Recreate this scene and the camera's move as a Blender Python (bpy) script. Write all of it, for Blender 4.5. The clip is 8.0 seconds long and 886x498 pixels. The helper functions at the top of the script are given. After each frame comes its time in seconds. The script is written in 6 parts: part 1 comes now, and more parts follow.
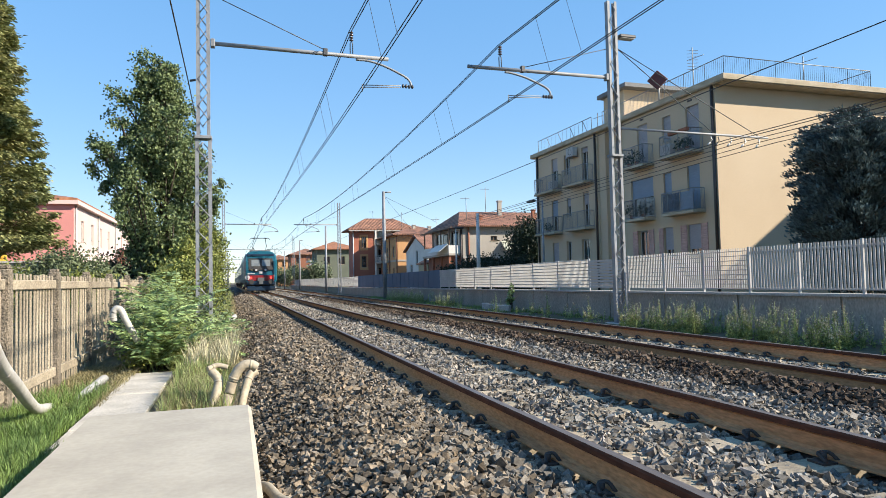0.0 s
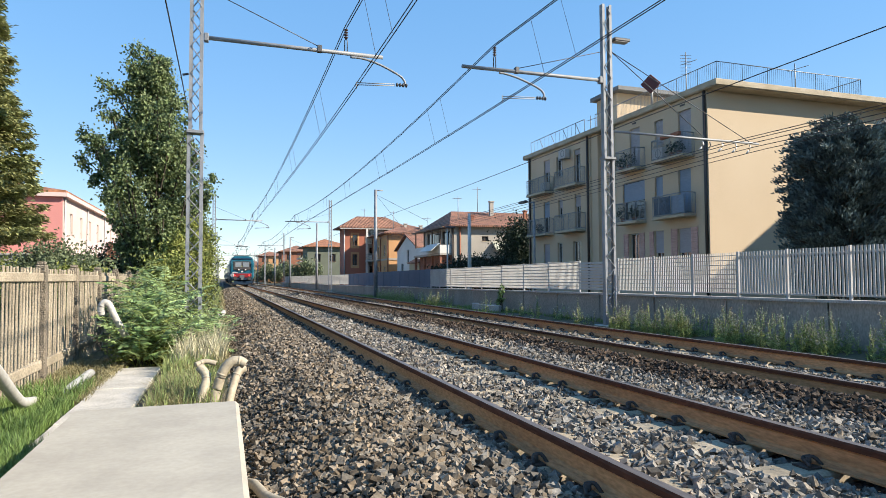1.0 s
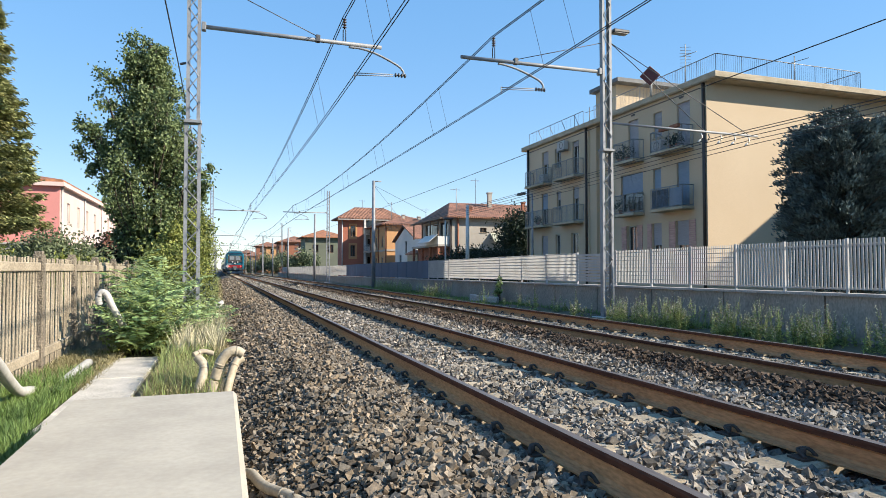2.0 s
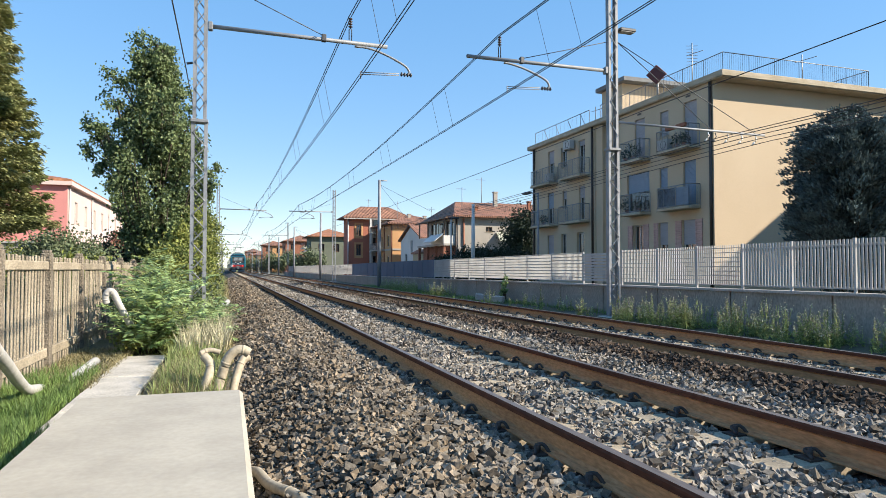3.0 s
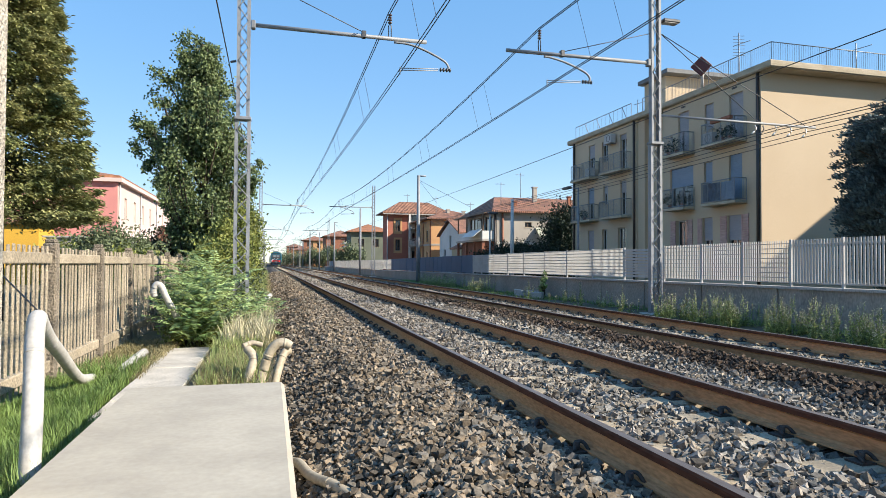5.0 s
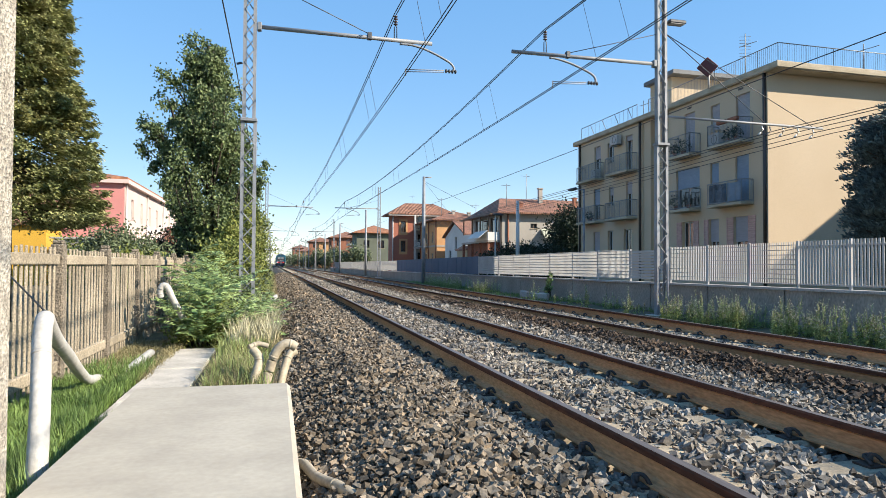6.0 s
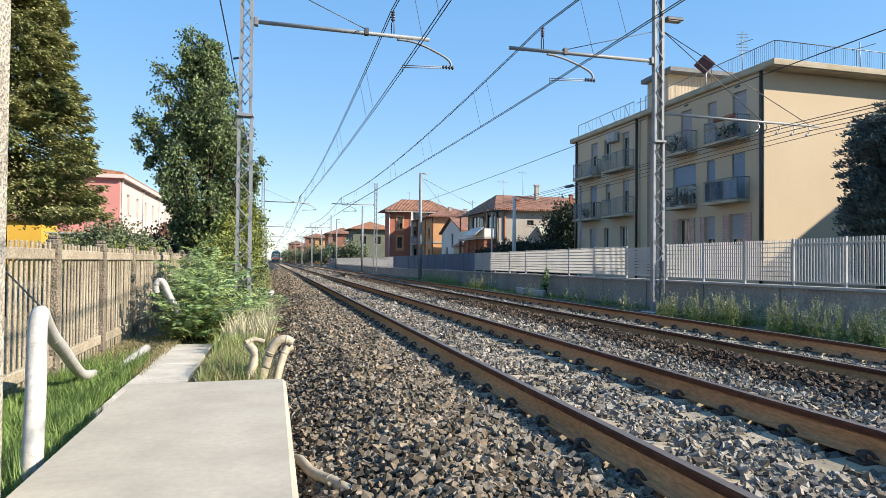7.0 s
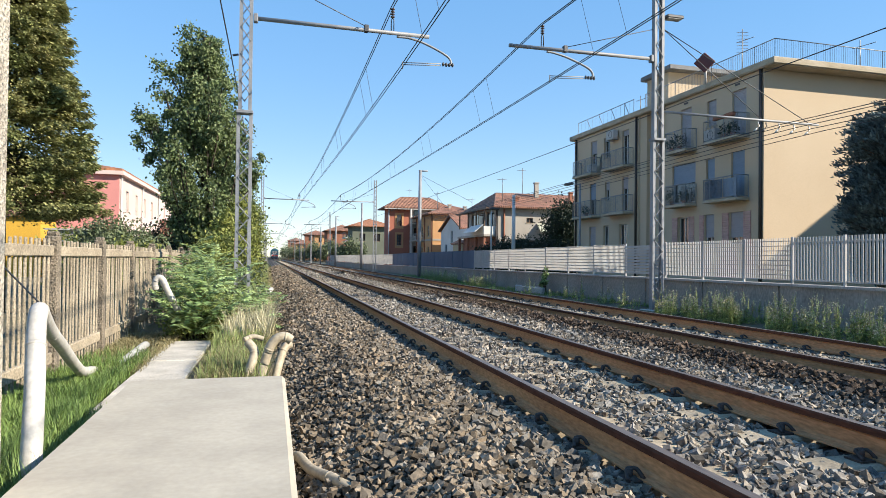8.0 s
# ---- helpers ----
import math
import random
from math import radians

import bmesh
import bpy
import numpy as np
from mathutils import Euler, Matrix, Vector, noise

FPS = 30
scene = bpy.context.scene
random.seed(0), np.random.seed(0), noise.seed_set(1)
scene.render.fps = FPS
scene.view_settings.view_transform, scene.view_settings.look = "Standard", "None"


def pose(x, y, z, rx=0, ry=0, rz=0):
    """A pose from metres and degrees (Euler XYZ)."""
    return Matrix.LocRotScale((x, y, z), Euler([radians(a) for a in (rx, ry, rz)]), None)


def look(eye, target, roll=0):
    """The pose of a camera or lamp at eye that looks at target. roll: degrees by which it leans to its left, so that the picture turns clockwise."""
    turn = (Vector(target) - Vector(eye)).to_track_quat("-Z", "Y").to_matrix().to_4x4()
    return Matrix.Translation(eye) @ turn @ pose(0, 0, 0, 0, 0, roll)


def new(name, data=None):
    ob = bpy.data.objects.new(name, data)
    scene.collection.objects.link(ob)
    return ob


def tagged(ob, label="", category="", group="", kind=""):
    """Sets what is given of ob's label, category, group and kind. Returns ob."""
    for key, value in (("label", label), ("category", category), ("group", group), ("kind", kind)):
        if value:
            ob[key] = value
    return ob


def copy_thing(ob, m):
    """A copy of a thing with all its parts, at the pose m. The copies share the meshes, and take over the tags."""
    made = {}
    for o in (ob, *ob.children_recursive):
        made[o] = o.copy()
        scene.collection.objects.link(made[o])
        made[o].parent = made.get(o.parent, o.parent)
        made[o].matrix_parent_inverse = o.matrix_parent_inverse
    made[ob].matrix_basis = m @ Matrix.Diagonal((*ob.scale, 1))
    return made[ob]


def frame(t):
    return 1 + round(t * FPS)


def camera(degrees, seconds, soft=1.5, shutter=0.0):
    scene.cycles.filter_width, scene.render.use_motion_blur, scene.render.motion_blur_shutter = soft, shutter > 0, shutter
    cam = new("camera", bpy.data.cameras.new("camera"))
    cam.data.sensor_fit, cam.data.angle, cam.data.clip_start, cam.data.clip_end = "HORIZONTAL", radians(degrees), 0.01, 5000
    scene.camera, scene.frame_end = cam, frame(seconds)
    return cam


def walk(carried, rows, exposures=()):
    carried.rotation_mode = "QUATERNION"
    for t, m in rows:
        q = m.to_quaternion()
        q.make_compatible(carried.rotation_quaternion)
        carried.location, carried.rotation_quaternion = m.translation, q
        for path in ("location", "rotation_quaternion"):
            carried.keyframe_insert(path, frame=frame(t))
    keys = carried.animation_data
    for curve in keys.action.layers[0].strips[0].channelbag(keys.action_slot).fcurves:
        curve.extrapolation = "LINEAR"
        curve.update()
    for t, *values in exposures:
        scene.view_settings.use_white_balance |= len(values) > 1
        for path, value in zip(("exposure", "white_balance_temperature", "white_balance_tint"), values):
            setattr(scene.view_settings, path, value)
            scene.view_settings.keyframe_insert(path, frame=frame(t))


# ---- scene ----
# World: y runs along the railway, x to the right, z = 0 at the rail tops.
cam = camera(69.0, 8.0, soft=0.7)
EYE = (0.0, 0.0, 0.96)
TURNS = [  # seconds, yaw, pitch, roll
    (0.0, -17.894, 2.601, 1.242),
    (0.5, -18.464, 2.757, 0.827),
    (1.0, -18.722, 2.540, 0.259),
    (1.5, -19.077, 1.849, 0.048),
    (3.0, -18.408, 1.699, -0.060),
    (3.5, -18.390, 1.475, -0.091),
    (4.0, -17.864, 1.376, 0.030),
    (4.5, -16.086, 1.193, -0.167),
    (6.0, -14.490, 1.383, -0.326),
    (6.5, -14.712, 1.188, -0.394),
    (7.0, -14.803, 1.061, -0.527),
    (7.5, -14.798, 1.003, -0.530),
    (8.0, -14.866, 0.837, -0.674),
]
walk(cam, [(t, pose(*EYE, 90 + p, r, y)) for t, y, p, r in TURNS])

# ---- light ----
SUN_AZ, SUN_EL = math.atan2(0.85, -0.53), radians(30.5)      # azimuth from +y towards +x
world = bpy.data.worlds.new("sky")
scene.world = world
world.use_nodes = True
wn = world.node_tree
sky = wn.nodes.new("ShaderNodeTexSky")
sky.sky_type, sky.sun_disc = "NISHITA", False
sky.sun_elevation, sky.sun_rotation = SUN_EL, SUN_AZ
sky.air_density, sky.dust_density, sky.ozone_density = 0.8, 0.0, 2.0
clear = wn.nodes.new("ShaderNodeHueSaturation")      # a clear, deep late-summer blue
clear.inputs["Saturation"].default_value = 2.62
clear.inputs["Value"].default_value = 2.12
clear.inputs["Hue"].default_value = 0.507
haze = wn.nodes.new("ShaderNodeGamma")                # dry air: a less glaring horizon
haze.inputs["Gamma"].default_value = 0.30
wn.links.new(sky.outputs[0], haze.inputs["Color"])
wn.links.new(haze.outputs[0], clear.inputs["Color"])
wn.links.new(clear.outputs[0], wn.nodes["Background"].inputs[0])
wn.nodes["Background"].inputs[1].default_value = 0.15
sun = new("sun", bpy.data.lights.new("sun", "SUN"))
sun.data.energy, sun.data.angle, sun.data.color = 5.0, radians(0.53), (1.0, 0.89, 0.73)
sun_to = Vector((math.sin(SUN_AZ) * math.cos(SUN_EL), math.cos(SUN_AZ) * math.cos(SUN_EL), math.sin(SUN_EL)))
sun.matrix_world = look(sun_to * 100, (0, 0, 0))
scene.view_settings.exposure = 1.03

# ---- materials ----
WEATHERED = 0.77      # dust and age dull every clean colour


def mat(name, c1, c2=None, scale=2.0, rough=0.8, metal=0.0, bump=0.15, fine=40.0, grain=0.25, rand=0.0, island=0.0,
        space="world", stretch=(1, 1, 1), spec=0.5, relief=0.01):
    """Two-scale surface: large stains between c1 and c2, a fine grain, and a bump."""
    c2 = c2 or tuple(v * 0.8 for v in c1)
    c1, c2 = [tuple(v * WEATHERED for v in c) for c in (c1, c2)]
    m = bpy.data.materials.new(name)
    m.use_nodes = True
    nt = m.node_tree
    n, L = nt.nodes, nt.links
    bsdf = n["Principled BSDF"]
    if space == "world":
        src = n.new("ShaderNodeNewGeometry").outputs["Position"]
    else:
        src = n.new("ShaderNodeTexCoord").outputs["Object"]
    mp = n.new("ShaderNodeMapping")
    mp.inputs["Scale"].default_value = stretch
    L.new(src, mp.inputs[0])
    big = n.new("ShaderNodeTexNoise")
    big.inputs["Scale"].default_value, big.inputs["Detail"].default_value = scale, 5
    small = n.new("ShaderNodeTexNoise")
    small.inputs["Scale"].default_value, small.inputs["Detail"].default_value = fine, 4
    L.new(mp.outputs[0], big.inputs["Vector"])
    L.new(mp.outputs[0], small.inputs["Vector"])
    ramp = n.new("ShaderNodeMapRange")
    ramp.inputs["From Min"].default_value, ramp.inputs["From Max"].default_value = 0.35, 0.65
    L.new(big.outputs["Fac"], ramp.inputs["Value"])
    mix = n.new("ShaderNodeMix")
    mix.data_type = "RGBA"
    mix.inputs[6].default_value, mix.inputs[7].default_value = (*c1, 1), (*c2, 1)
    L.new(ramp.outputs[0], mix.inputs[0])
    # fine grain and random value
    g = n.new("ShaderNodeMapRange")
    g.inputs["From Min"].default_value, g.inputs["From Max"].default_value = 0.3, 0.7
    g.inputs["To Min"].default_value, g.inputs["To Max"].default_value = 1 - grain, 1 + grain
    L.new(small.outputs["Fac"], g.inputs["Value"])
    val = g.outputs[0]
    for amount, node, out in ((rand, "ShaderNodeObjectInfo", "Random"), (island, "ShaderNodeNewGeometry", "Random Per Island")):
        if amount:
            r = n.new("ShaderNodeMapRange")
            r.inputs["To Min"].default_value, r.inputs["To Max"].default_value = 1 - amount, 1 + amount
            L.new(n.new(node).outputs[out], r.inputs["Value"])
            mul = n.new("ShaderNodeMath")
            mul.operation = "MULTIPLY"
            L.new(val, mul.inputs[0])
            L.new(r.outputs[0], mul.inputs[1])
            val = mul.outputs[0]
    hsv = n.new("ShaderNodeHueSaturation")
    L.new(val, hsv.inputs["Value"])
    L.new(mix.outputs[2], hsv.inputs["Color"])
    L.new(hsv.outputs[0], bsdf.inputs["Base Color"])
    bsdf.inputs["Roughness"].default_value, bsdf.inputs["Metallic"].default_value = rough, metal
    bsdf.inputs["Specular IOR Level"].default_value = spec
    if bump:
        b = n.new("ShaderNodeBump")
        b.inputs["Strength"].default_value, b.inputs["Distance"].default_value = bump, relief
        L.new(small.outputs["Fac"], b.inputs["Height"])
        L.new(b.outputs[0], bsdf.inputs["Normal"])
    return m


def leaf_mat(name, c1, c2, island=0.45, glow=0.3, rough=0.55, scale=1.2):
    """Leaf: dull gloss with some light passing through."""
    m = mat(name, c1, c2, scale=scale, rough=rough, bump=0, grain=0.1, island=island, fine=8, spec=0.35)
    nt = m.node_tree
    bsdf, out = nt.nodes["Principled BSDF"], nt.nodes["Material Output"]
    tr = nt.nodes.new("ShaderNodeBsdfTranslucent")
    mx = nt.nodes.new("ShaderNodeMixShader")
    mx.inputs[0].default_value = glow
    nt.links.new(bsdf.inputs["Base Color"].links[0].from_socket, tr.inputs[0])
    nt.links.new(bsdf.outputs[0], mx.inputs[1])
    nt.links.new(tr.outputs[0], mx.inputs[2])
    nt.links.new(mx.outputs[0], out.inputs[0])
    return m


def glass_mat(name, tint, rough=0.05):
    m = mat(name, tint, scale=0.6, rough=rough, bump=0.02, fine=2.0, grain=0.15, spec=0.9)
    return m


def glow_mat(name, col, strength):
    m = mat(name, col, rough=0.3, bump=0, grain=0.05)
    b = m.node_tree.nodes["Principled BSDF"]
    b.inputs["Emission Color"].default_value, b.inputs["Emission Strength"].default_value = (*col, 1), strength
    return m


def roof_mat(name, c1, c2, axis):
    """Clay tiles in rows: waves of about 0.22 m across the slope."""
    m = mat(name, c1, c2, scale=1.1, rough=0.85, bump=0.0, fine=6.0, grain=0.35)
    nt = m.node_tree
    b = nt.nodes["Principled BSDF"]
    pos = nt.nodes.new("ShaderNodeNewGeometry").outputs["Position"]
    w = nt.nodes.new("ShaderNodeTexWave")
    w.bands_direction = axis
    w.inputs["Scale"].default_value, w.inputs["Distortion"].default_value = 1.4, 0.6
    nt.links.new(pos, w.inputs[0])
    bp = nt.nodes.new("ShaderNodeBump")
    bp.inputs["Strength"].default_value, bp.inputs["Distance"].default_value = 0.9, 0.06
    nt.links.new(w.outputs["Fac"], bp.inputs["Height"])
    nt.links.new(bp.outputs[0], b.inputs["Normal"])
    return m


def stone_mat(name):
    """Crushed stone: grey to beige from piece to piece, rust brown with painted ridge shade beside the second track."""
    m = mat(name, (0.30, 0.278, 0.25), (0.205, 0.193, 0.178), scale=1.5, rough=0.95, bump=0.35, fine=55, grain=0.3, island=0.65, spec=0.2)
    nt = m.node_tree
    n, L = nt.nodes, nt.links
    b = n["Principled BSDF"]
    base = b.inputs["Base Color"].links[0].from_socket
    geo = n.new("ShaderNodeNewGeometry")
    # tint by piece
    ramp = n.new("ShaderNodeValToRGB")
    e = ramp.color_ramp.elements
    e[0].color, e[1].color = (1.0, 0.90, 0.76, 1), (0.92, 0.97, 1.0, 1)
    mid = e.new(0.5)
    mid.color = (1.0, 0.97, 0.92, 1)
    odd = n.new("ShaderNodeMath")
    odd.operation = "FRACT"
    mul7 = n.new("ShaderNodeMath")
    mul7.operation, mul7.inputs[1].default_value = "MULTIPLY", 7.3
    L.new(geo.outputs["Random Per Island"], mul7.inputs[0])
    L.new(mul7.outputs[0], odd.inputs[0])
    L.new(odd.outputs[0], ramp.inputs[0])
    tint = n.new("ShaderNodeMix")
    tint.data_type, tint.blend_type, tint.inputs[0].default_value = "RGBA", "MULTIPLY", 1.0
    L.new(base, tint.inputs[6])
    L.new(ramp.outputs[0], tint.inputs[7])
    # rust dust band, its tint deepened to hold the ridge slope's shade too
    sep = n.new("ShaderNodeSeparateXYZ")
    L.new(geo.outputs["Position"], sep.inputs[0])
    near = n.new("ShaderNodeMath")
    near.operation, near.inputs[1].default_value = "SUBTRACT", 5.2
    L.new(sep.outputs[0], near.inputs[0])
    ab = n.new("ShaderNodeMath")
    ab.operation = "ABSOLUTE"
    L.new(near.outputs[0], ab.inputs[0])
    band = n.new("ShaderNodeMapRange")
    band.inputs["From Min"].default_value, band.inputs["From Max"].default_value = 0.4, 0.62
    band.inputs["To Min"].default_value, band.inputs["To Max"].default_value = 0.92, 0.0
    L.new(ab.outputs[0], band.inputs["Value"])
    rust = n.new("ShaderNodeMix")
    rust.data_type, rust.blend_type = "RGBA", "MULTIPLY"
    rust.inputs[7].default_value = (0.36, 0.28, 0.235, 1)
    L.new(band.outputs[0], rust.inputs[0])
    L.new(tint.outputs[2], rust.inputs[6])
    # warm dust on the shoulder beside the slab
    warm = n.new("ShaderNodeMapRange")
    warm.inputs["From Min"].default_value, warm.inputs["From Max"].default_value = 1.2, 2.2
    warm.inputs["To Min"].default_value, warm.inputs["To Max"].default_value = 0.75, 0.0
    L.new(sep.outputs[0], warm.inputs["Value"])
    dust = n.new("ShaderNodeMix")
    dust.data_type, dust.blend_type = "RGBA", "MULTIPLY"
    dust.inputs[7].default_value = (0.80, 0.70, 0.58, 1)
    L.new(warm.outputs[0], dust.inputs[0])
    L.new(rust.outputs[2], dust.inputs[6])
    L.new(dust.outputs[2], b.inputs["Base Color"])
    return m


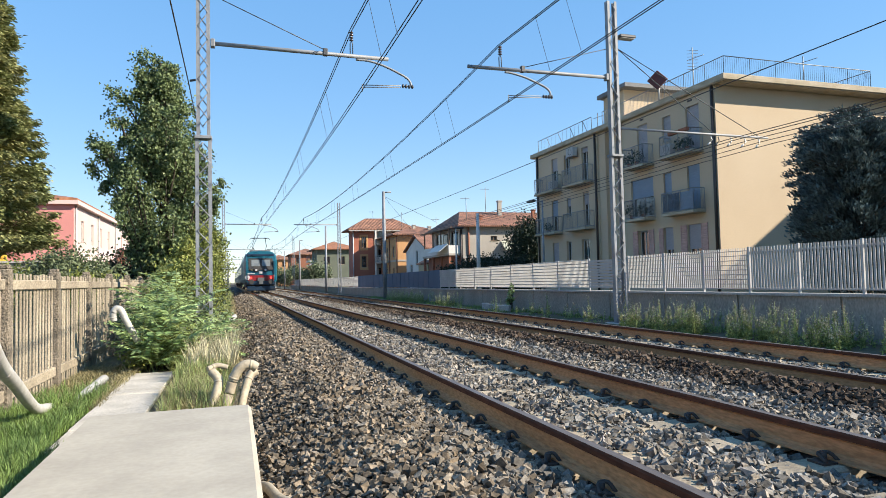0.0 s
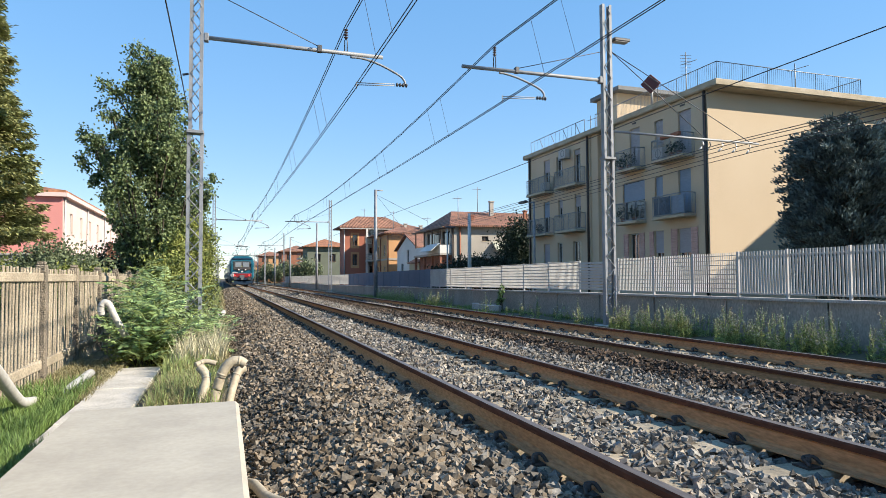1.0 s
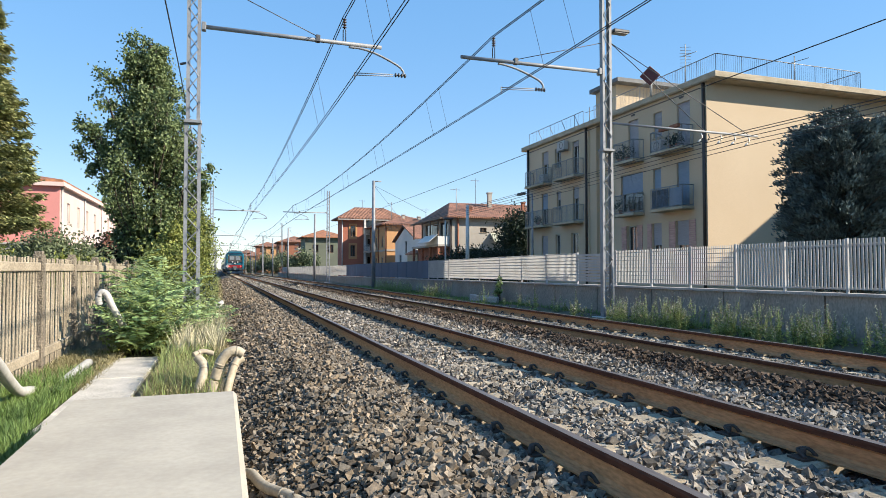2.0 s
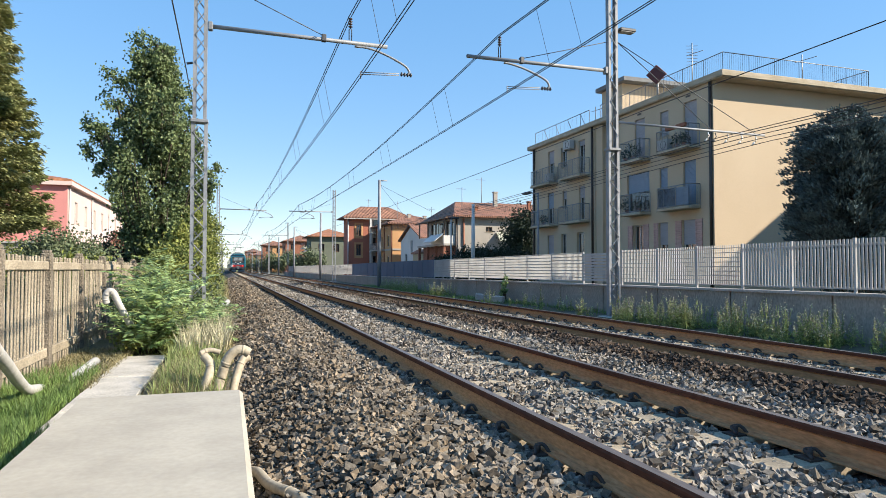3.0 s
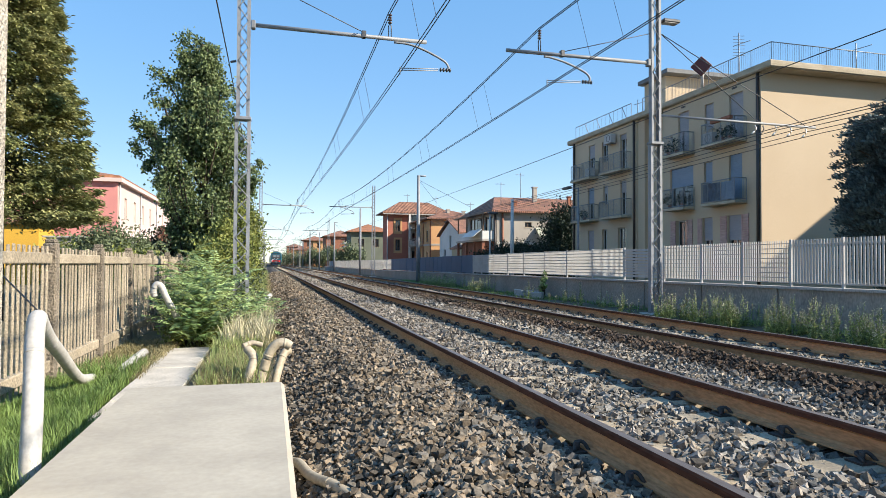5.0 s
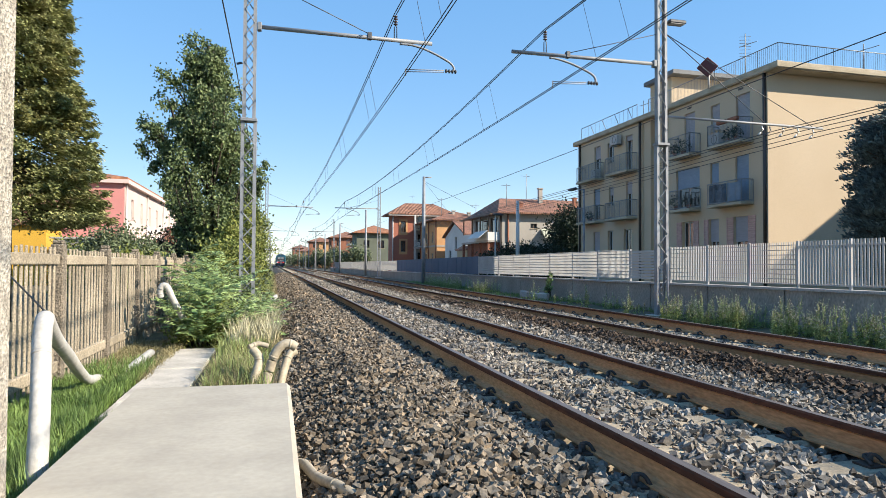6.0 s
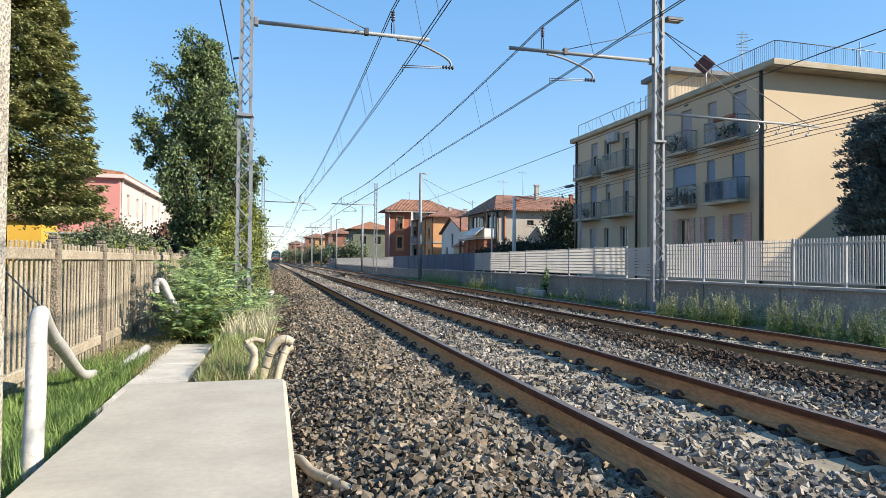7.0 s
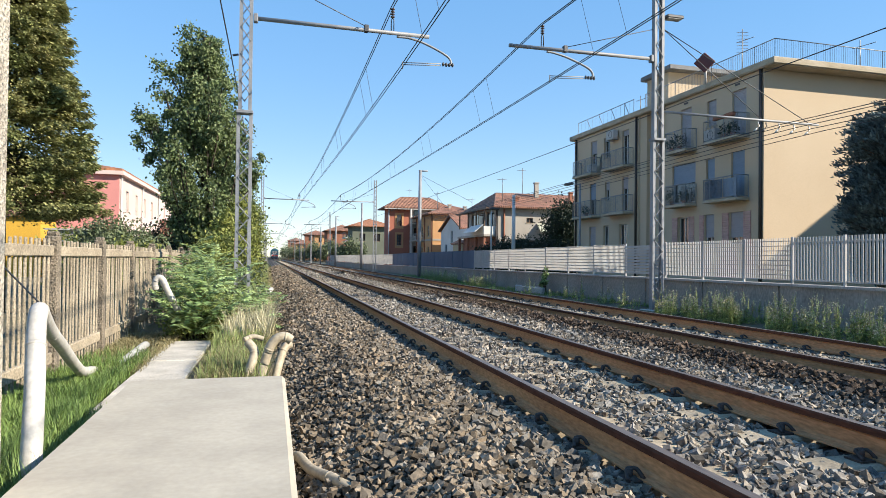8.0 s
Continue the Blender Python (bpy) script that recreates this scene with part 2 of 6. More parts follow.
M = dict(
    soil=mat("soil", (0.16, 0.13, 0.09), (0.10, 0.10, 0.05), scale=0.7, rough=1, bump=0.6, fine=18),
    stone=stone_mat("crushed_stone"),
    # near-black base colour paints the shade in the gaps between stones
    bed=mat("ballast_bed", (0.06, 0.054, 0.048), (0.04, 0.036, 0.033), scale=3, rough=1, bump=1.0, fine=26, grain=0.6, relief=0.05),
    rail=mat("rail_side", (0.66, 0.37, 0.185), (0.52, 0.275, 0.135), scale=2.5, rough=0.95, bump=0.15, fine=60, stretch=(1, 0.25, 1), spec=0.1),
    head=mat("rail_head_rust", (0.14, 0.055, 0.032), (0.10, 0.043, 0.027), scale=3, rough=0.9, bump=0.08, fine=60, stretch=(1, 0.2, 1), spec=0.12),
    shine=mat("rail_running_band", (0.30, 0.25, 0.22), (0.22, 0.18, 0.155), scale=2, rough=0.55, metal=0.7, bump=0.02, fine=90, stretch=(1, 0.05, 1)),
    sleeper=mat("sleeper_concrete", (0.50, 0.41, 0.29), (0.36, 0.30, 0.21), scale=4, rough=0.95, bump=0.25, fine=50, rand=0.15),
    clip=mat("clip_iron", (0.035, 0.028, 0.025), (0.06, 0.04, 0.03), scale=6, rough=0.7, bump=0.1),
    slab=mat("smooth_concrete", (0.52, 0.475, 0.39), (0.435, 0.395, 0.325), scale=2.6, rough=0.9, bump=0.08, fine=24, grain=0.06),
    cover=mat("cover_concrete", (0.66, 0.61, 0.53), (0.5, 0.46, 0.39), scale=3, rough=0.95, bump=0.3, fine=45),
    conc=mat("wall_concrete", (0.40, 0.355, 0.30), (0.30, 0.268, 0.228), scale=0.8, rough=0.95, bump=0.2, fine=30, stretch=(1, 1, 0.5)),
    cap=mat("cap_concrete", (0.5, 0.48, 0.45), (0.4, 0.38, 0.36), scale=2, rough=0.9, bump=0.15),
    fence=mat("fence_concrete", (0.47, 0.40, 0.295), (0.30, 0.252, 0.182), scale=1.6, rough=1, bump=0.7, fine=45, grain=0.4, rand=0.14, relief=0.02),
    post=mat("post_concrete", (0.30, 0.25, 0.19), (0.17, 0.145, 0.11), scale=4, rough=1, bump=1.0, fine=42, grain=0.55, relief=0.03),
    pole=mat("washed_concrete", (0.62, 0.57, 0.48), (0.38, 0.34, 0.28), scale=9, rough=1, bump=1.0, fine=50, grain=0.4, relief=0.03),
    white=mat("white_steel", (0.55, 0.54, 0.52), (0.47, 0.46, 0.44), scale=1.5, rough=0.55, bump=0.03, fine=30, grain=0.08),
    bluepan=mat("blue_grey_panel", (0.10, 0.14, 0.205), (0.085, 0.12, 0.175), scale=0.8, rough=0.8, bump=0.03, grain=0.08, rand=0.1),
    galv=mat("galvanised_steel", (0.335, 0.352, 0.375), (0.245, 0.257, 0.275), scale=3, rough=0.6, metal=0.15, bump=0.06, fine=40, grain=0.12),
    dark_steel=mat("dark_steel", (0.13, 0.13, 0.135), (0.09, 0.09, 0.09), scale=3, rough=0.55, metal=0.5, bump=0.05),
    cable=mat("cable_copper_dark", (0.075, 0.075, 0.08), (0.05, 0.05, 0.05), scale=3, rough=0.6, metal=0.3, bump=0),
    ceramic=mat("insulator", (0.10, 0.07, 0.065), (0.075, 0.055, 0.055), rough=0.25, bump=0),
    whitecer=mat("white_insulator", (0.75, 0.75, 0.73), rough=0.25, bump=0),
    pvc=mat("white_conduit", (0.62, 0.60, 0.56), (0.5, 0.48, 0.44), scale=5, rough=0.6, bump=0.25, fine=28, grain=0.14),
    tan=mat("beige_conduit", (0.52, 0.45, 0.33), (0.38, 0.32, 0.23), scale=5, rough=0.65, bump=0.2, fine=25, grain=0.2),
    yellow=mat("yellow_render", (0.65, 0.52, 0.365), (0.61, 0.48, 0.33), scale=0.35, rough=0.95, bump=0.12, fine=30, grain=0.07),
    cream=mat("cream_trim", (0.56, 0.48, 0.36), (0.42, 0.35, 0.24), scale=1.2, rough=0.9, bump=0.1, stretch=(1, 1, 3)),
    blind=mat("grey_roller_blind", (0.42, 0.40, 0.42), (0.36, 0.35, 0.37), scale=0.8, rough=0.6, bump=0.3, fine=12, stretch=(0.2, 0.2, 3), grain=0.12),
    blueblind=mat("blue_roller_blind", (0.26, 0.34, 0.44), (0.22, 0.3, 0.4), scale=0.8, rough=0.6, bump=0.3, fine=12, stretch=(0.2, 0.2, 3), grain=0.12),
    shutter=mat("pink_shutter", (0.66, 0.42, 0.36), (0.6, 0.37, 0.32), scale=1, rough=0.7, bump=0.3, fine=14, stretch=(0.2, 0.2, 3)),
    glass=glass_mat("window_glass", (0.03, 0.035, 0.04)),
    frame=mat("window_frame", (0.62, 0.6, 0.58), rough=0.5, bump=0.02),
    brown_frame=mat("brown_frame", (0.16, 0.09, 0.05), rough=0.6, bump=0.05),
    pipe=mat("brown_drainpipe", (0.065, 0.045, 0.035), rough=0.5, bump=0.02),
    railing=mat("grey_railing", (0.30, 0.32, 0.34), rough=0.5, metal=0.3, bump=0.02),
    tarp=mat("blue_cloth", (0.10, 0.15, 0.22), (0.055, 0.065, 0.08), scale=5, rough=0.9, bump=0.3, fine=20, grain=0.4),
    rustred=mat("dark_red_paint", (0.16, 0.035, 0.03), (0.11, 0.03, 0.03), scale=3, rough=0.6, bump=0.05),
    redpaint=mat("red_mark", (0.55, 0.13, 0.08), rough=0.7, bump=0.05),
    pink=mat("pink_render", (0.74, 0.31, 0.285), (0.68, 0.28, 0.255), scale=0.5, rough=0.95, bump=0.1, grain=0.06),
    palepink=mat("pale_render", (0.78, 0.60, 0.55), (0.72, 0.55, 0.50), scale=0.5, rough=0.95, bump=0.1, grain=0.06),
    brown=mat("red_brown_render", (0.46, 0.17, 0.11), (0.40, 0.145, 0.095), scale=0.4, rough=0.95, bump=0.1, grain=0.08),
    orange=mat("orange_render", (0.64, 0.36, 0.17), (0.58, 0.32, 0.15), scale=0.4, rough=0.95, bump=0.1, grain=0.07),
    offwhite=mat("off_white_render", (0.47, 0.43, 0.38), (0.39, 0.355, 0.31), scale=0.4, rough=0.95, bump=0.1, grain=0.07),
    chalk=mat("white_render", (0.78, 0.76, 0.72), (0.68, 0.66, 0.62), scale=0.4, rough=0.95, bump=0.1, grain=0.07),
    sand=mat("sand_render", (0.55, 0.46, 0.30), (0.5, 0.41, 0.26), scale=0.4, rough=0.95, bump=0.1, grain=0.07),
    olive=mat("olive_render", (0.17, 0.19, 0.14), (0.14, 0.155, 0.12), scale=0.4, rough=0.95, bump=0.1, grain=0.07),
    brickwall=mat("brick_wall", (0.36, 0.15, 0.09), (0.28, 0.115, 0.07), scale=2, rough=0.95, bump=0.3, fine=12, grain=0.3),
    roof_x=roof_mat("clay_tiles_x", (0.38, 0.18, 0.11), (0.20, 0.10, 0.066), "X"),
    roof_y=roof_mat("clay_tiles_y", (0.46, 0.20, 0.10), (0.32, 0.14, 0.075), "Y"),
    bark=mat("bark", (0.12, 0.095, 0.07), (0.07, 0.055, 0.04), scale=3, rough=1, bump=0.8, fine=18, stretch=(1, 1, 0.25)),
    awning=mat("awning_cloth", (0.52, 0.52, 0.42), (0.34, 0.38, 0.3), scale=2, rough=0.9, bump=0.1, stretch=(3, 3, 0.1)),
    t_green=mat("train_teal", (0.006, 0.11, 0.165), (0.006, 0.095, 0.145), scale=1, rough=0.35, bump=0.01, grain=0.06, space="object"),
    t_red=mat("train_red", (0.30, 0.016, 0.02), rough=0.4, bump=0.01, space="object"),
    t_grey=mat("train_grey", (0.15, 0.16, 0.165), (0.12, 0.125, 0.13), rough=0.5, bump=0.02, space="object"),
    t_dark=mat("train_underframe", (0.035, 0.035, 0.04), (0.06, 0.055, 0.05), rough=0.8, bump=0.1, space="object"),
    t_roof=mat("train_roof", (0.20, 0.21, 0.22), (0.15, 0.155, 0.16), rough=0.7, bump=0.05, space="object"),
    t_navy=mat("train_navy", (0.012, 0.035, 0.07), (0.01, 0.028, 0.055), rough=0.4, bump=0.01, space="object"),
    # opaque grey panes: the sky's reflection is put into the base colour
    t_glass=mat("train_glass_sky_grey", (0.24, 0.26, 0.26), rough=0.10, bump=0, spec=0.9, space="object"),
    t_white=mat("train_white", (0.7, 0.7, 0.7), rough=0.4, bump=0, space="object"),
    tail=glow_mat("tail_light", (0.9, 0.05, 0.04), 0.9),
    poplar=leaf_mat("poplar_leaf", (0.25, 0.315, 0.14), (0.14, 0.195, 0.08), glow=0.28, rough=0.5, island=0.5),
    linden=leaf_mat("dull_green_leaf", (0.44, 0.43, 0.19), (0.26, 0.30, 0.12), glow=0.3, island=0.55),
    cedar=leaf_mat("blue_green_needle", (0.13, 0.185, 0.185), (0.075, 0.11, 0.115), glow=0.1, island=0.6),
    ailanthus=leaf_mat("fresh_leaf", (0.44, 0.56, 0.24), (0.22, 0.33, 0.12), glow=0.36, island=0.6, rough=0.38),
    ivy=leaf_mat("yellow_green_leaf", (0.34, 0.36, 0.09), (0.17, 0.22, 0.06), glow=0.28, scale=2.5),
    hedge=leaf_mat("grey_green_leaf", (0.19, 0.23, 0.12), (0.11, 0.145, 0.075), glow=0.15),
    blossom=leaf_mat("reddish_leaf", (0.42, 0.16, 0.12), (0.22, 0.17, 0.09), glow=0.25, scale=5),
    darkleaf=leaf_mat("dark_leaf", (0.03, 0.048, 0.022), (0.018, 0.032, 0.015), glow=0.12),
    grass=leaf_mat("grass_blade", (0.25, 0.36, 0.10), (0.17, 0.27, 0.075), glow=0.3, scale=1.5),
    dry=leaf_mat("dry_grass", (0.42, 0.36, 0.19), (0.29, 0.26, 0.13), glow=0.25, scale=3),
    weed=leaf_mat("weed_leaf", (0.44, 0.50, 0.20), (0.32, 0.40, 0.14), glow=0.45, scale=3),
    seed=leaf_mat("seed_head", (0.68, 0.62, 0.42), (0.56, 0.52, 0.34), glow=0.2, scale=3),
    hill=mat("far_woods", (0.05, 0.075, 0.05), (0.035, 0.055, 0.04), scale=0.05, rough=1, bump=0.4, fine=0.4),
)

# ---- building blocks ----
def bend(y):
    """Sideways shift of the line: straight past the camera, then drifting slightly to the left."""
    return -0.0066 * (math.sqrt(y * y + 400.0) - 20.0) if y > 0 else 0.0


def part(name, bm, material, parent=None, label=""):
    """Links a bmesh (or mesh data) as one mesh object under a thing."""
    if isinstance(bm, bpy.types.Mesh):
        me = bm
    else:
        me = bpy.data.meshes.new(name)
        bm.normal_update()
        bm.to_mesh(me)
        bm.free()
        if material:
            me.materials.append(material)
    ob = new(name, me)
    ob.parent = parent
    if label:
        ob["label"] = label
    return ob


def raw(name, verts, faces, material):
    """Mesh data from arrays."""
    me = bpy.data.meshes.new(name)
    me.from_pydata(verts.tolist() if isinstance(verts, np.ndarray) else verts, [], faces.tolist() if isinstance(faces, np.ndarray) else faces)
    me.materials.append(material)
    me.update()
    return me


def thing(name, label, category, group="", kind="", at=(0, 0, 0)):
    ob = new(name)
    ob.location = at
    return tagged(ob, label, category, group, kind)


def box(bm, x0, x1, y0, y1, z0, z1):
    vs = [bm.verts.new((x, y, z)) for z in (z0, z1) for y in (y0, y1) for x in (x0, x1)]
    for f in ((0, 2, 3, 1), (4, 5, 7, 6), (0, 1, 5, 4), (2, 6, 7, 3), (0, 4, 6, 2), (1, 3, 7, 5)):
        bm.faces.new([vs[i] for i in f])
    return vs


def boxes(*specs, bevel=0.0):
    bm = bmesh.new()
    for s in specs:
        box(bm, *s)
    if bevel:
        bmesh.ops.bevel(bm, geom=bm.edges[:], offset=bevel, segments=1, affect="EDGES")
    return bm


def tube(bm, pts, r, sides=6, cap=True):
    """A round bar along points; r is one radius or one for each point."""
    pts = [Vector(p) for p in pts]
    rs = r if isinstance(r, (list, tuple)) else [r] * len(pts)
    rings = []
    ref = Vector((0, 0, 1))
    for i, p in enumerate(pts):
        d = (pts[min(i + 1, len(pts) - 1)] - pts[max(i - 1, 0)]).normalized()
        up = ref if abs(d.dot(ref)) < 0.95 else Vector((1, 0, 0))
        a = d.cross(up).normalized()
        b = a.cross(d)
        rings.append([bm.verts.new(p + (a * math.cos(k * math.tau / sides) + b * math.sin(k * math.tau / sides)) * rs[i]) for k in range(sides)])
    for q, w in zip(rings, rings[1:]):
        for k in range(sides):
            f = bm.faces.new((q[k], q[(k + 1) % sides], w[(k + 1) % sides], w[k]))
            f.smooth = sides > 4
    if cap:
        bm.faces.new(rings[0][::-1])
        bm.faces.new(rings[-1])
    return bm


def bars(*runs, r=0.01, sides=6):
    bm = bmesh.new()
    for pts in runs:
        tube(bm, pts, r, sides)
    return bm


def spline(pts, n=10):
    """Smooth run of points through the given ones."""
    P = [Vector(p) for p in pts]
    P = [P[0] * 2 - P[1]] + P + [P[-1] * 2 - P[-2]]
    out = []
    for i in range(1, len(P) - 2):
        a, b, c, d = P[i - 1:i + 3]
        for k in range(n):
            t = k / n
            out.append(0.5 * (2 * b + (c - a) * t + (2 * a - 5 * b + 4 * c - d) * t * t + (3 * b - a - 3 * c + d) * t ** 3))
    out.append(P[-2])
    return out


def extrude_profile(profile, path, mats, closed=True):
    """Sweeps an x-z profile along (x, y, z) stations; the profile's parts carry material numbers."""
    verts, faces, mi = [], [], []
    n = len(profile)
    for (px, py, pz) in path:
        verts += [(px + a, py, pz + b) for a, b, _ in profile]
    for i in range(len(path) - 1):
        for k in range(n if closed else n - 1):
            k2 = (k + 1) % n
            faces.append((i * n + k, i * n + k2, (i + 1) * n + k2, (i + 1) * n + k))
            mi.append(profile[k][2])
    me = bpy.data.meshes.new("sweep")
    me.from_pydata(verts, [], faces)
    for m in mats:
        me.materials.append(m)
    me.polygons.foreach_set("material_index", mi)
    me.update()
    return me


def leaf_mesh(name, pos, axis, side, length, width, material, fold=0.25):
    """Many folded leaf blades: root, two shoulders, tip. All arguments are arrays."""
    n = len(pos)
    axis = axis / np.linalg.norm(axis, axis=1, keepdims=True)
    side = np.cross(axis, side)
    side /= np.linalg.norm(side, axis=1, keepdims=True) + 1e-9
    up = np.cross(side, axis)
    L, W = length[:, None], width[:, None]
    v = np.empty((n, 4, 3))
    v[:, 0] = pos
    v[:, 1] = pos + axis * L * 0.45 + side * W * 0.5 + up * W * fold
    v[:, 2] = pos + axis * L
    v[:, 3] = pos + axis * L * 0.45 - side * W * 0.5 + up * W * fold
    idx = np.arange(n)[:, None] * 4
    f = np.concatenate([idx + np.array([0, 1, 2]), idx + np.array([0, 2, 3])])
    return raw(name, v.reshape(-1, 3), f, material)


def rnd(rng, n):
    v = rng.normal(size=(n, 3))
    return v / np.linalg.norm(v, axis=1, keepdims=True)

# ---- ground and track bed ----
def ground_z(x):
    return float(np.interp(x, [-2500, -0.2, 0.3, 8.2, 9.0, 2500], [-0.5, -0.5, -0.42, -0.42, -0.3, -0.3]))


BED_X = [0.0, 0.1, 0.45, 0.85, 1.15, 1.5, 1.75, 2.05, 2.3, 3.05, 3.32, 3.6, 4.0, 4.6, 4.82, 5.02, 5.2, 5.45, 5.7, 6.0, 6.75, 7.02, 7.3, 7.9, 8.3, 8.8]
BED_Z = [-0.56, -0.47, -0.31, -0.165, -0.15, -0.165, -0.20, -0.225, -0.19, -0.19, -0.225, -0.20, -0.205, -0.20, -0.15, -0.11, -0.115, -0.20, -0.265, -0.235, -0.235, -0.265, -0.24, -0.24, -0.3, -0.44]


def ballast_z(x):
    """Height of the stone bed: a shoulder beside the slab and a ridge heaped between the tracks."""
    return np.interp(x, BED_X, BED_Z)


def make_ground():
    xs = [-2500, -600, -150, -40, -15, -8, -4, -2.4, -1.2, -0.2, 0.3, 3, 6, 8.2, 9.0, 10.2, 15, 25, 60, 200, 700, 2500]
    ys = [-600, -150, -40, -10, 0, 5, 10, 15, 20, 30, 45, 70, 110, 160, 250, 400, 800, 1600, 3500]
    v = [(x, y, ground_z(x)) for y in ys for x in xs]
    n = len(xs)
    f = [(j * n + i, j * n + i + 1, (j + 1) * n + i + 1, (j + 1) * n + i) for j in range(len(ys) - 1) for i in range(n - 1)]
    ob = part("ground", raw("ground", v, f, M["soil"]), None)
    tagged(ob, "bare brown soil with sparse growth beside the railway", "ground", kind="structure")


STATIONS = [-20, -10, 0, 5, 10, 15, 20, 25, 30, 40, 50, 60, 75, 90, 110, 130, 150, 175, 200, 230, 260, 300, 340, 380, 430, 480]


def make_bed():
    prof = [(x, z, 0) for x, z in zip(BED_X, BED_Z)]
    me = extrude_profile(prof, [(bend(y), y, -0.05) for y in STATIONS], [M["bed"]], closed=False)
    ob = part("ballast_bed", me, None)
    tagged(ob, "crushed stone bed under two railway tracks, coloured dark as gap shade", "track bed", kind="structure")


RAILS = ((1.93, 3.435), (5.62, 7.125))
LEVEL = (0.0, -0.04)      # the second track lies a little lower


def make_stones():
    """Loose stones heaped on the bed, dense near the camera."""
    rng = np.random.default_rng(4)
    cube = np.array([(x, y, z) for x in (-1, 1) for y in (-1, 1) for z in (-1, 1)], float) * 0.72
    cubef = np.array([(0, 1, 3), (0, 3, 2), (4, 6, 7), (4, 7, 5), (0, 4, 5), (0, 5, 1), (2, 3, 7), (2, 7, 6), (0, 2, 6), (0, 6, 4), (1, 5, 7), (1, 7, 3)])
    wedge = np.array([(1, 0, 0.75), (-0.6, 0.85, 0.75), (-0.6, -0.85, 0.75), (1, 0, -0.75), (-0.6, 0.85, -0.75), (-0.6, -0.85, -0.75)], float) * 0.92
    wedgef = np.array([(0, 1, 2), (3, 5, 4), (0, 3, 4), (0, 4, 1), (1, 4, 5), (1, 5, 2), (2, 5, 3), (2, 3, 0)])
    V, Fc, off = [], [], 0
    for y0, y1, dens, size, shape, tri in ((-9.0, 1.6, 420, 0.031, wedge, wedgef), (1.6, 9.0, 420, 0.031, wedge, wedgef), (1.6, 5.0, 2000, 0.0185, cube, cubef), (5.0, 9, 1850, 0.0188, wedge, wedgef), (9, 16, 1050, 0.0225, wedge, wedgef), (16, 34, 430, 0.027, wedge, wedgef), (34, 80, 80, 0.042, wedge, wedgef)):
        n = int((y1 - y0) * 8.7 * dens)
        y = rng.uniform(y0, y1, n)
        x = rng.uniform(0.03, 8.75, n)
        keep = ((x > 1.15 * y + 0.8) | (y < 1.6)) if dens == 420 else (x < 1.15 * y + 0.8)
        for pair in RAILS:
            for rx in pair:
                keep &= np.abs(x - rx) > 0.095
            c = sum(pair) / 2
            on = (np.abs((y + 0.3) % 0.6 - 0.3) < 0.13) & (np.abs(np.abs(x - c) - 0.51) < 0.24)
            keep &= ~(on & (rng.random(n) < 0.9))
        x, y = x[keep], y[keep]
        n = len(x)
        s = size * np.exp(np.clip(rng.normal(0, 0.3, n), -0.7, 0.6))
        z = ballast_z(x) + rng.uniform(-0.9, 1.0, n) * s * 1.1
        lump = np.array([noise.noise((a * 1.3, b * 1.3, 0)) for a, b in zip(x, y)]) * 0.02
        # random turn from a random pair of axes
        a = rnd(rng, n)
        b = np.cross(a, rnd(rng, n))
        b /= np.linalg.norm(b, axis=1, keepdims=True)
        R = np.stack([a, b, np.cross(a, b)], axis=2)
        k = len(shape)
        pts = shape[None] * (1 + rng.uniform(-0.5, 0.35, (n, k, 1))) * (s[:, None] * rng.uniform(0.62, 1.3, (n, 3)))[:, None, :]
        pts = np.einsum("nij,nkj->nki", R, pts)
        pts[:, :, 2] *= 0.9
        pts += np.stack([x + np.array([bend(v) for v in y]), y, z + lump], axis=1)[:, None, :]
        V.append(pts.reshape(-1, 3))
        Fc.append((np.arange(n)[:, None, None] * k + tri[None]).reshape(-1, 3) + off)
        off += n * k
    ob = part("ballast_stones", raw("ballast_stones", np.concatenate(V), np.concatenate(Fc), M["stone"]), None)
    tagged(ob, "loose angular grey and beige crushed stone around the tracks", "ballast", kind="stuff")


def rail_profile(c):
    """Head, web and foot of a flat-bottomed rail, top at 0; 0 side, 1 head, 2 running band."""
    p = [(0.026, 0.0, 2), (-0.026, 0.0, 1), (-0.036, -0.012, 1), (-0.036, -0.042, 0), (-0.010, -0.058, 0), (-0.009, -0.135, 0), (-0.022, -0.152, 0), (-0.075, -0.160, 0),
         (-0.075, -0.172, 0), (0.075, -0.172, 0), (0.075, -0.160, 0), (0.022, -0.152, 0), (0.009, -0.135, 0), (0.010, -0.058, 0), (0.036, -0.042, 1), (0.036, -0.012, 1)]
    return [(a + c, b, m) for a, b, m in p]


